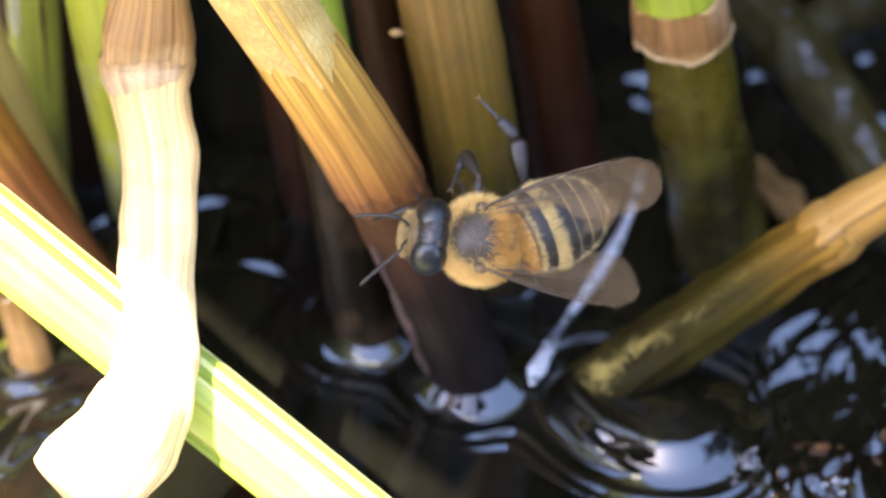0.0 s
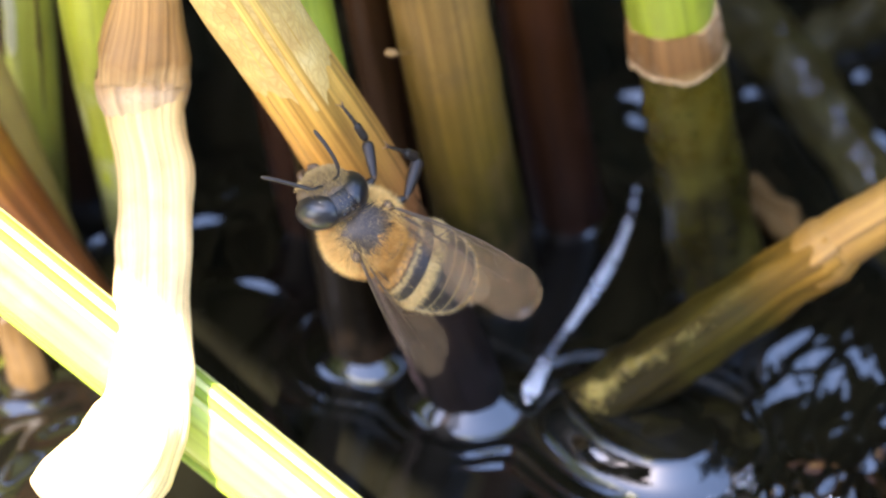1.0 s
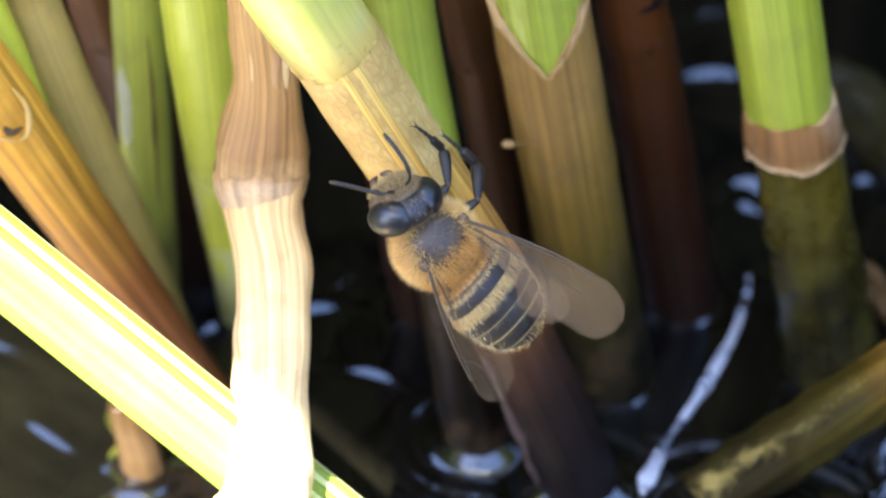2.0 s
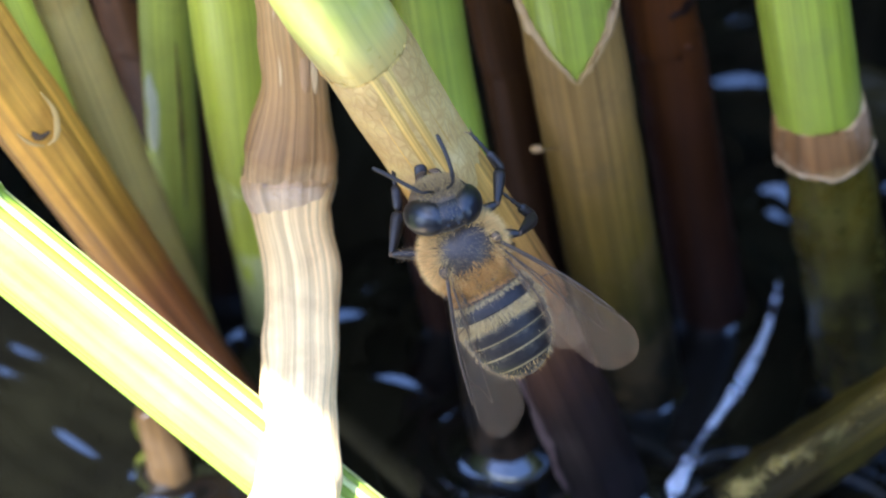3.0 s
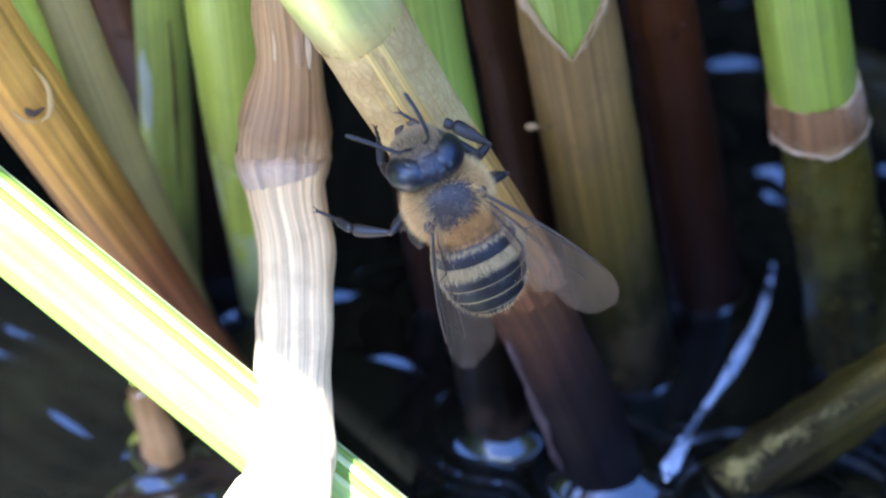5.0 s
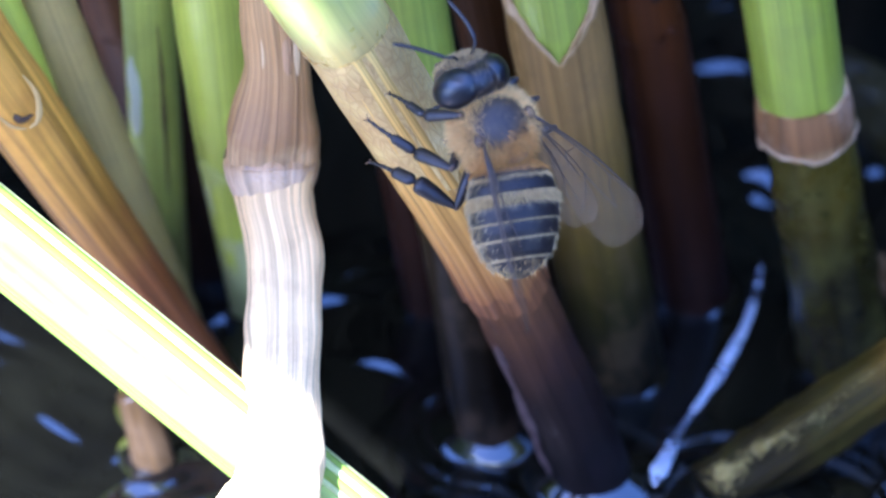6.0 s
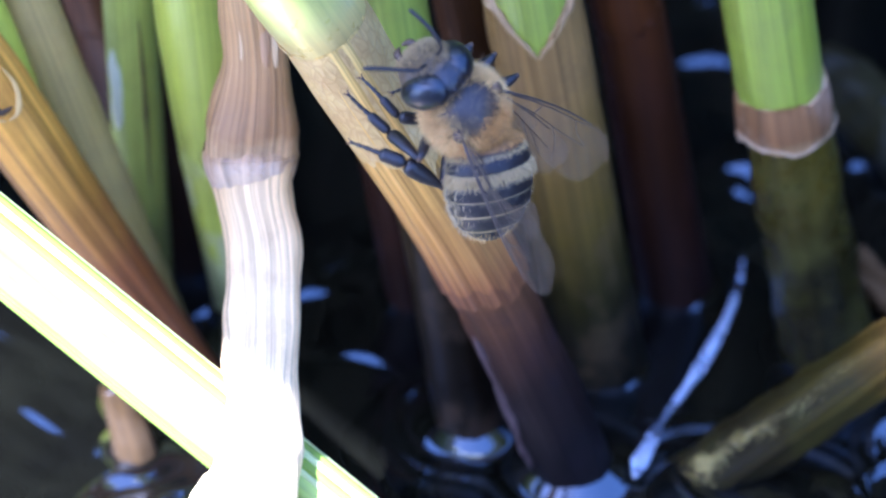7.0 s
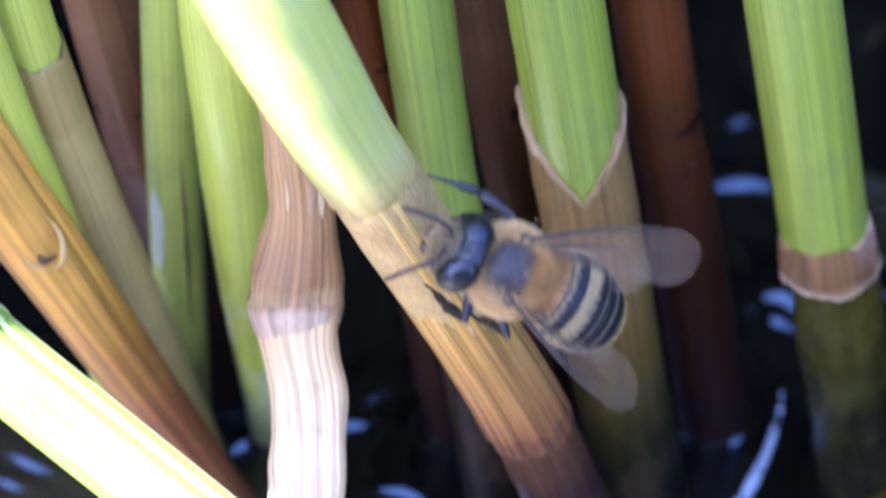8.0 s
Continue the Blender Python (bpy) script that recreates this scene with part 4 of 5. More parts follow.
def banded(name, stops, rim=None):
    """Chitin of a body segment: colours from its front to its rear edge, with a ragged boundary."""
    m, nodes, links, bsdf = material(name)
    tc = nodes.new("ShaderNodeTexCoord")
    sep = nodes.new("ShaderNodeSeparateXYZ")
    links.new(tc.outputs["UV"], sep.inputs[0])
    stretch = nodes.new("ShaderNodeMapping")
    stretch.inputs["Scale"].default_value = (30.0, 1.2, 1.0)
    links.new(tc.outputs["UV"], stretch.inputs[0])
    ragged = nodes.new("ShaderNodeMath")
    ragged.operation = "MULTIPLY_ADD"
    links.new(noise_tex(nodes, links, stretch.outputs[0], 1.0, 3.0), ragged.inputs[0])
    ragged.inputs[1].default_value = 0.85
    links.new(sep.outputs[1], ragged.inputs[2])
    shrink = nodes.new("ShaderNodeMath")
    shrink.operation = "DIVIDE"
    links.new(ragged.outputs[0], shrink.inputs[0])
    shrink.inputs[1].default_value = 1.85
    base = ramp(nodes, links, shrink.outputs[0], [((p + 0.425) / 1.85, c) for p, c in stops])
    if rim:
        base = mix(nodes, links, base, RIM, ramp(nodes, links, sep.outputs[1], [(rim - 0.06, (0, 0, 0)), (rim, (1, 1, 1))]))
    fine = noise_tex(nodes, links, tc.outputs["Object"], 4200.0, 3.0)
    col = mix(nodes, links, base, ramp(nodes, links, fine, [(0.3, (0.72,) * 3), (0.7, (1.25,) * 3)]), 1.0, "MULTIPLY")
    links.new(col, bsdf.inputs["Base Color"])
    bsdf.inputs["Roughness"].default_value = 0.46
    bsdf.inputs["Specular IOR Level"].default_value = 0.25
    b = nodes.new("ShaderNodeBump")
    b.inputs["Strength"].default_value = 0.4
    b.inputs["Distance"].default_value = 0.00004
    links.new(fine, b.inputs["Height"])
    links.new(b.outputs[0], bsdf.inputs["Normal"])
    return m


b_eye = plain("compound eye", (0.006, 0.006, 0.007), 0.33, 0.5)
b_crown = plain("black crown of the head", (0.008, 0.007, 0.007), 0.34, 0.45)
b_leg = plain("leg chitin", (0.017, 0.012, 0.008), 0.42, 0.35)
b_joint = plain("brown joint", (0.07, 0.04, 0.018), 0.5, 0.3)
b_vein = plain("wing vein", (0.055, 0.036, 0.02), 0.5, 0.3)
b_body = plain("brown chitin", (0.085, 0.058, 0.03), 0.5, 0.25)
b_thorax = plain("thorax chitin", (0.03, 0.021, 0.013), 0.42, 0.35)
CREAM, OLIVE, PITCH, RIM = (0.20, 0.15, 0.072), (0.085, 0.056, 0.022), (0.016, 0.012, 0.009), (0.24, 0.175, 0.075)
b_first = banded("golden brown segment", [(0.0, (0.20, 0.12, 0.04)), (0.7, (0.16, 0.095, 0.035)), (0.9, PITCH)])
b_second = banded("black segment", [(0.0, OLIVE), (0.12, (0.10, 0.078, 0.04)), (0.34, PITCH), (0.86, PITCH), (1.0, (0.04, 0.03, 0.018))])
b_third = banded("cream to black segment", [(0.0, CREAM), (0.26, CREAM), (0.44, (0.06, 0.048, 0.028)), (0.60, PITCH)], 0.92)
b_rear = banded("black segment with a yellow rim", [(0.0, (0.06, 0.048, 0.026)), (0.2, PITCH)], 0.84)
b_last = banded("dark tail segment", [(0.0, PITCH), (0.5, (0.03, 0.022, 0.014)), (0.9, OLIVE)])
b_fuzz = plain("pale tan fuzz", (0.66, 0.43, 0.145), 0.7, 0.2, island=True)
b_orange = plain("golden brown fuzz", (0.44, 0.22, 0.05), 0.7, 0.2, island=True)
b_cream = plain("cream hairs", (0.42, 0.295, 0.115), 0.7, 0.2, island=True)
b_pale = plain("pale flank hairs", (0.40, 0.30, 0.14), 0.7, 0.2, island=True)
b_short = plain("short brown hairs", (0.21, 0.145, 0.07), 0.7, 0.2, island=True)
b_face = plain("face hairs", (0.36, 0.25, 0.10), 0.7, 0.2, island=True)
b_claw = plain("brown claw", (0.10, 0.05, 0.02), 0.4, 0.4)


def wing_material():
    m, nodes, links, bsdf = material("wing membrane")
    tc = nodes.new("ShaderNodeTexCoord")
    n = noise_tex(nodes, links, tc.outputs["Object"], 500.0, 4.0)
    links.new(ramp(nodes, links, n, [(0.3, (0.20, 0.125, 0.058)), (0.7, (0.28, 0.18, 0.088))]), bsdf.inputs["Base Color"])
    bsdf.inputs["Roughness"].default_value = 0.32
    bsdf.inputs["Specular IOR Level"].default_value = 0.12
    bsdf.inputs["Alpha"].default_value = 0.23
    b = nodes.new("ShaderNodeBump")
    b.inputs["Strength"].default_value = 0.5
    b.inputs["Distance"].default_value = 0.0001
    links.new(noise_tex(nodes, links, tc.outputs["Object"], 900.0, 3.0), b.inputs["Height"])
    links.new(b.outputs[0], bsdf.inputs["Normal"])
    return m


b_wing = wing_material()


def hairs(spots, n, length, width, seed, lie=0.5, back=(0, -1, 0)):
    """Fine hairs on ellipsoids: spots of (centre, radii, keep(direction))."""
    rnd = random.Random(seed)
    verts, faces = [], []
    for centre, size, keep in spots:
        got = 0
        while got < n:
            d = Vector((rnd.gauss(0, 1), rnd.gauss(0, 1), rnd.gauss(0, 1))).normalized()
            if not keep(d):
                continue
            got += 1
            root = Vector(centre) + Vector((d.x * size[0], d.y * size[1], d.z * size[2])) * 0.97
            out = (Vector((d.x / size[0], d.y / size[1], d.z / size[2])).normalized() + Vector(back) * lie + Vector((rnd.gauss(0, .3), rnd.gauss(0, .3), rnd.gauss(0, .3)))).normalized()
            strand(verts, faces, root, out, length * rnd.uniform(0.6, 1.25), width, rnd)
    return hair_mesh(verts, faces)


def strand(verts, faces, root, out, length, width, rnd):
    side = out.cross(Vector((rnd.gauss(0, 1), rnd.gauss(0, 1), rnd.gauss(0, 1)))).normalized() * width
    k = len(verts)
    verts += [tuple((root - side) * MM), tuple((root + side) * MM), tuple((root + out * length) * MM)]
    faces.append((k, k + 1, k + 2))


def hair_mesh(verts, faces):
    me = bpy.data.meshes.new("hairs")
    me.from_pydata(verts, [], faces)
    bm = bmesh.new()
    bm.from_mesh(me)
    bpy.data.meshes.remove(me)
    return bm


# girth of the abdomen: mm behind its joint, half width
GIRTH = [(0.0, 1.45), (0.5, 2.1), (1.3, 2.45), (2.6, 2.6), (3.9, 2.45), (5.0, 2.02), (5.8, 1.35), (6.2, 0.75), (6.4, 0.1)]
HEIGHT = 0.84


def abdomen_at(y, a, proud=0.0):
    """A point of the abdomen's skin, y mm behind the joint at the angle a, and its outward direction."""
    r = float(np.interp(y, *zip(*GIRTH))) + proud
    slope = (float(np.interp(y + 0.2, *zip(*GIRTH))) - float(np.interp(y - 0.2, *zip(*GIRTH)))) / 0.4
    return Vector((r * math.cos(a), -y, r * HEIGHT * math.sin(a) - 0.035 * y * y / 2.0)), Vector((math.cos(a) * HEIGHT, slope, math.sin(a))).normalized()


def tergite(y0, y1):
    """One ring of the abdomen, its rear edge overlapping the next."""
    bm = bmesh.new()
    uvl = bm.loops.layers.uv.verify()
    n, sides = 14, 48
    loops = []
    for i in range(n):
        u = i / (n - 1)
        ring = [abdomen_at(y0 + (y1 - y0) * min(u, 0.94) / 0.94, 2 * math.pi * k / sides, -0.09 + 0.13 * u if u < 0.94 else -0.10)[0] * MM for k in range(sides)]
        loops.append([bm.verts.new(p) for p in ring])
    for i in range(n - 1):
        for k in range(sides):
            j = (k + 1) % sides
            fc = bm.faces.new((loops[i][j], loops[i][k], loops[i + 1][k], loops[i + 1][j]))
            for lp, (u, v) in zip(fc.loops, ((k + 1, i), (k, i), (k, i + 1), (k + 1, i + 1))):
                lp[uvl].uv = (u / sides, v / (n - 1))
    return bm


def abdomen_hairs(y0, y1, n, length, seed, keep, lie=1.4):
    rnd = random.Random(seed)
    verts, faces = [], []
    while len(faces) < n:
        y, a = rnd.uniform(y0, y1), rnd.uniform(0, 2 * math.pi)
        if not keep(a):
            continue
        root, out = abdomen_at(y, a, -0.03)
        out = (out + Vector((0, -1, 0)) * lie + Vector((rnd.gauss(0, .25), rnd.gauss(0, .25), rnd.gauss(0, .25)))).normalized()
        strand(verts, faces, root, out, length * rnd.uniform(0.6, 1.3), 0.013, rnd)
    return hair_mesh(verts, faces)


def fore_edge(s, length, width, hind):
    """Leading and trailing edge of a wing at the share s of its length."""
    end = math.sqrt(max(0.0, 1 - max(0.0, (s - 0.80) / 0.20) ** 2.2))
    lead = 0.05 * width + 0.20 * width * math.sin(math.pi * min(1.0, s * 0.85)) * (0.6 if hind else 1.0)
    chord = width * (0.20 + 0.80 * math.sin(0.5 * math.pi * min(1.0, s / 0.74)) ** 1.25)
    mid = lead - 0.42 * chord
    return mid + (lead - mid) * end, mid + (lead - chord - mid) * end


def wing_mesh(length, width, flip, hind=False):
    """A membrane with rounded tip and shallow pleats, along x; the leading edge lies towards y, or away from it if flipped."""
    bm = bmesh.new()
    n, across = 44, 9
    rows = []
    for i in range(n):
        s = 1 - (1 - i / (n - 1)) ** 1.7
        lead, trail = fore_edge(s, length, width, hind)
        rows.append([bm.verts.new(Vector((length * s - 0.04 * length * (q * (1 - q)) * s, flip * (lead + (trail - lead) * q), 0.07 * math.sin(q * 13 + s * 2) * (1 - 0.6 * s) - 0.25 * q * s)) * MM) for q in [k / across for k in range(across + 1)]])
    for a, b in zip(rows, rows[1:]):
        for k in range(across):
            bm.faces.new((a[k], b[k], b[k + 1], a[k + 1]) if flip < 0 else (a[k], a[k + 1], b[k + 1], b[k]))
    return bm


def wing_veins(length, width, flip, hind):
    """Courses of the veins: (points, thickness)."""
    def at(s, q):
        lead, trail = fore_edge(s, length, width, hind)
        return (length * s, flip * (lead + (trail - lead) * q), 0.03 - 0.25 * q * s)
    if hind:
        return [([at(s, 0.04) for s in (0.0, 0.3, 0.6)], 0.06), ([at(0.0, 0.5), at(0.35, 0.42), at(0.75, 0.4)], 0.04), ([at(0.3, 0.44), at(0.6, 0.75), at(0.7, 0.95)], 0.03)]
    return [([at(s, 0.02) for s in (0.0, 0.25, 0.5, 0.74)], 0.09), ([at(s, 0.10) for s in (0.0, 0.25, 0.48, 0.62)], 0.06), ([at(0.62, 0.10), at(0.74, 0.06), at(0.84, 0.03)], 0.035),
            ([at(0.0, 0.45), at(0.3, 0.40), at(0.55, 0.42), at(0.78, 0.40)], 0.045), ([at(0.02, 0.8), at(0.3, 0.78), at(0.5, 0.97)], 0.04), ([at(0.3, 0.40), at(0.33, 0.12)], 0.035),
            ([at(0.48, 0.42), at(0.56, 0.62), at(0.62, 0.92)], 0.035), ([at(0.62, 0.12), at(0.68, 0.28), at(0.78, 0.38)], 0.03), ([at(0.3, 0.42), at(0.36, 0.60), at(0.34, 0.77)], 0.03)]


# lengths of thigh, shin and foot of the fore, middle and hind leg (mm), and where the legs join the thorax
LEG_LENGTHS = [(2.3, 2.3, 2.9), (2.8, 2.6, 3.1), (3.0, 2.7, 3.2)]
HIPS = [(0.9, 1.3, -1.3), (1.0, 0.2, -1.35), (1.0, -0.9, -1.3)]


def bristles(length, radius, n, seed):
    rnd = random.Random(seed)
    verts, faces = [], []
    for _ in range(n):
        x, a = rnd.uniform(0.15, 0.95) * length, rnd.uniform(0, 2 * math.pi)
        out = Vector((0.8, math.cos(a), math.sin(a))).normalized()
        strand(verts, faces, Vector((x, radius * math.cos(a), radius * math.sin(a))) * 0.9, out, rnd.uniform(0.2, 0.4), 0.010, rnd)
    return hair_mesh(verts, faces)


def build_leg(top, side, k):
    thigh, shin, sole = LEG_LENGTHS[k]
    broad = (0.38, 0.44, 0.56)[k]
    leg = part("leg", tube([(0, 0, 0), (thigh * 0.3, 0, 0.08), (thigh * 0.7, 0, 0.08), (thigh, 0, 0)], [(0, 0.20), (0.2, 0.36), (0.6, 0.33), (0.92, 0.24), (1, 0.14)], 18, 14, face=(0, 0, 1)), b_leg, top, "dark hairy jointed leg")
    part("hairs", bristles(thigh, 0.33, 160, 40 + k), b_short, leg, "sparse brown leg hairs")
    tibia = part("tibia", tube([(0, 0, 0), (shin * 0.5, 0, 0.05), (shin, 0, 0)], [(0, 0.15), (0.1, 0.22), (0.5, broad * 0.85), (0.85, broad), (0.96, broad * 0.8), (1, 0.14)], 18, 14, face=(0, 0, 1), flat=0.75), b_leg, leg, "flat dark shin")
    part("knee", blob((thigh, 0, 0), (0.19, 0.17, 0.17), 12), b_joint, leg, "brown knee joint")
    foot_line = [(0, 0, 0), (sole * 0.48, 0, 0), (sole * 0.52, 0, 0), (sole * 0.72, 0, -0.04), (sole, 0, -0.22)]
    tarsus = part("tarsus", tube(foot_line, [(0, 0.12), (0.08, broad * 0.72), (0.42, broad * 0.68), (0.49, 0.12), (0.56, 0.15), (0.62, 0.10), (0.70, 0.14), (0.76, 0.09), (0.86, 0.12), (0.94, 0.07), (1, 0.12)], 40, 12, face=(0, 0, 1), flat=0.7), b_leg, leg, "dark segmented foot")
    claw = bmesh.new()
    for s in (-1, 1):
        tube([(sole * 0.98, 0, -0.2), (sole * 0.98 + 0.2, s * 0.12, -0.22), (sole * 0.98 + 0.3, s * 0.2, -0.36)], [(0, 0.06), (1, 0.02)], 8, 6, bm=claw)
    claw_pair = part("claw", claw, b_claw, leg, "small brown claws")
    LEGS[(side, k)] = (leg, tibia, tarsus, claw_pair)


def bee():
    top = thing("honey_bee", "brown and cream banded honey bee with clear smoky wings", "bee")
    skull = ((0, 1.36, -0.36), (1.78, 1.12, 1.62))
    head = part("head", blob(*skull, 36), b_body, top, "furry tan head with black crown")
    for s in (-1, 1):
        eye = blob((0, 0, 0), (0.98, 1.10, 1.58), 32, lambda v: 1 - 0.06 * v.z * v.z)
        bmesh.ops.transform(eye, matrix=pose(s * 1.18 * MM, 0.95 * MM, 0.38 * MM, -8, -s * 26, 0), verts=eye.verts)
        part("eye", eye, b_eye, head, "glossy black compound eye")
        feeler = [(-0.8, 2.6, 0.75), (-1.25, 2.75, 0.8), (-1.9, 3.3, 0.5), (-2.6, 3.9, 0.1), (-3.4, 4.5, -0.4)] if s < 0 else [(0.45, 2.6, 0.85), (0.6, 3.0, 1.0), (0.65, 3.7, 0.9), (0.6, 4.6, 0.5), (0.45, 5.5, 0.0)]
        part("antenna", tube([(s * 0.28, 2.1, 0.2), *feeler], [(0, 0.09), (0.33, 0.08), (0.37, 0.13), (0.5, 0.12), (0.95, 0.125), (1, 0.06)], 40, 10), b_leg, head, "dark jointed antenna")
        part("mandible", tube([(s * 0.55, 1.9, -1.6), (s * 0.5, 2.15, -1.95), (s * 0.1, 2.25, -2.15)], [(0, 0.22), (0.5, 0.24), (1, 0.08)], 10, 10), b_joint, head, "brown mandible")
    part("crown", blob((0, 0.95, 0.24), (1.88, 1.10, 1.64), 36), b_crown, head, "black crown between the eyes")
    beads = bmesh.new()
    for x, y in ((0, 0.95), (-0.3, 0.62), (0.3, 0.62)):
        blob((x, y + 0.15, 1.82), (0.12, 0.12, 0.09), 10, bm=beads)
    part("simple_eye", beads, b_eye, head, "three tiny simple eyes")
    part("face_hairs", hairs([(*skull, lambda d: d.y > 0.25 and abs(d.x) < 0.72 and d.z < 0.82)], 4600, 0.30, 0.012, 2, -0.2), b_face, head, "short tan facial hairs")
    part("crown_hairs", hairs([((0, 0.95, 0.24), (1.88, 1.10, 1.64), lambda d: d.z > 0.5 and abs(d.x) < 0.4)], 350, 0.28, 0.010, 21, -0.6), b_short, head, "thin brown hairs on the crown")

    body = ((0, 0, 0), (2.2, 2.15, 1.9))
    thorax = part("thorax", blob(*body, 40), b_thorax, top, "dark bare thorax under thick fuzz")
    soft = random.Random(8)

    def bare(d):
        return math.hypot(d.x * 1.05, (d.y - 0.10) * 0.95) < 0.76 + soft.gauss(0, 0.10) and d.z > 0
    part("fuzz", hairs([(*body, lambda d: not bare(d) and d.y > -0.45 + soft.gauss(0, 0.15))], 19000, 0.70, 0.012, 3, 0.15), b_fuzz, thorax, "thick pale tan fuzz")
    part("rear_fuzz", hairs([((0, -0.15, 0.05), (2.2, 2.1, 1.9), lambda d: d.y < -0.34 + soft.gauss(0, 0.2) and d.z > -0.4)], 8000, 0.62, 0.012, 4, 0.5), b_orange, thorax, "golden brown fuzz")
    part("short_hairs", hairs([(*body, lambda d: d.z > 0.35)], 3000, 0.30, 0.010, 5, 0.9), b_short, thorax, "sparse dark hairs on the back")
    part("scutellum", blob((0, -1.55, 1.1), (1.0, 0.55, 0.5), 20), b_body, thorax, "raised brown rear plate")
    for s in (-1, 1):
        part("tegula", blob((s * 1.75, 0.05, 1.38), (0.32, 0.42, 0.25), 14), b_joint, thorax, "brown wing scale")

    abdomen = part("abdomen", tube([(0, 0.3, 0), (0, -0.4, 0), (0, -3.0, -0.1), (0, -5.6, -0.5)], [(0, 0.8), (0.15, 1.5), (0.5, 2.1), (0.85, 1.5), (1, 0.5)], 20, 28, face=(0, 0, 1), flat=HEIGHT), b_thorax, top, "dark abdomen with cream hair bands")
    for y0, y1, mat, label in ((0.0, 0.75, b_first, "golden brown furry first segment"), (0.75, 1.75, b_second, "black second segment"), (1.75, 3.4, b_third, "cream-haired segment darkening to the rear"),
                               (3.4, 4.35, b_rear, "black segment with yellow rim"), (4.35, 5.4, b_rear, "black segment with yellow rim"), (5.4, 6.4, b_last, "dark tail segment")):
        part("tergite", tergite(y0, y1), mat, abdomen, label)
    part("hair_band", abdomen_hairs(0.0, 0.5, 3000, 0.42, 11, lambda a: math.sin(a) > -0.4), b_orange, abdomen, "golden brown hairs")
    part("hair_band", abdomen_hairs(0.8, 1.0, 500, 0.30, 12, lambda a: math.sin(a) > -0.5), b_cream, abdomen, "thin band of pale hairs")
    part("hair_band", abdomen_hairs(1.75, 2.35, 3000, 0.44, 13, lambda a: math.sin(a) > -0.5), b_cream, abdomen, "band of pale lying hairs")
    part("side_hairs", abdomen_hairs(0.5, 5.7, 4600, 0.36, 15, lambda a: math.sin(a) < soft.gauss(0, 0.35)), b_pale, abdomen, "fine pale hairs on flanks and belly")
    part("tail_hairs", abdomen_hairs(5.4, 6.2, 260, 0.26, 16, lambda a: True), b_fuzz, abdomen, "short tail hairs")

    for s in (-1, 1):
        for hind, (ln, wd) in ((False, (10.2, 3.3)), (True, (7.0, 2.3))):
            w = part("hind_wing" if hind else "wing", wing_mesh(ln, wd, s, hind), b_wing, top, "clear smoky veined wing")
            for line, thick in wing_veins(ln, wd, s, hind):
                part("vein", tube(line, [(0, thick), (1, thick * 0.5)], 10, 6), b_vein, w)
            WINGS[(s, hind)] = w
        for k in range(3):
            build_leg(top, s, k)
    return top, head, abdomen


WINGS, LEGS = {}, {}
honey_bee, bee_head, bee_abdomen = bee()


def walk_wings(side, rows):
    """rows: seconds, where the fore wing points, in degrees round and above the body, and its tilt."""
    for hind in (False, True):
        walk(WINGS[(side, hind)], [(t, pose(side * 1.7 * MM, (-0.85 if hind else -0.3) * MM, (1.35 if hind else 1.5) * MM, side * tilt, -up + (3 if hind else 0), turn - side * (9 if hind else 0))) for t, turn, up, tilt in rows])


def walk_leg(side, k, rows):
    """rows: seconds, and the ways of thigh, shin and foot, each in degrees round and above the body."""
    thigh, shin, _ = LEG_LENGTHS[k]
    hip = Vector(HIPS[k]) * MM
    hip.x *= side
    paths = ([], [], [])
    for t, a1, e1, a2, e2, a3, e3 in rows:
        upper = pose(*hip, 0, -e1, a1)
        lower = pose(*(upper @ Vector((thigh * MM, 0, 0))), 0, -e2, a2)
        sole = pose(*(lower @ Vector((shin * MM, 0, 0))), 0, -e3, a3)
        for path, m in zip(paths, (upper, upper.inverted() @ lower, upper.inverted() @ sole)):
            path.append((t, m))
    leg, tibia, tarsus, claw_pair = LEGS[(side, k)]
    for ob, path in ((leg, paths[0]), (tibia, paths[1]), (tarsus, paths[2]), (claw_pair, paths[2])):
        walk(ob, path)


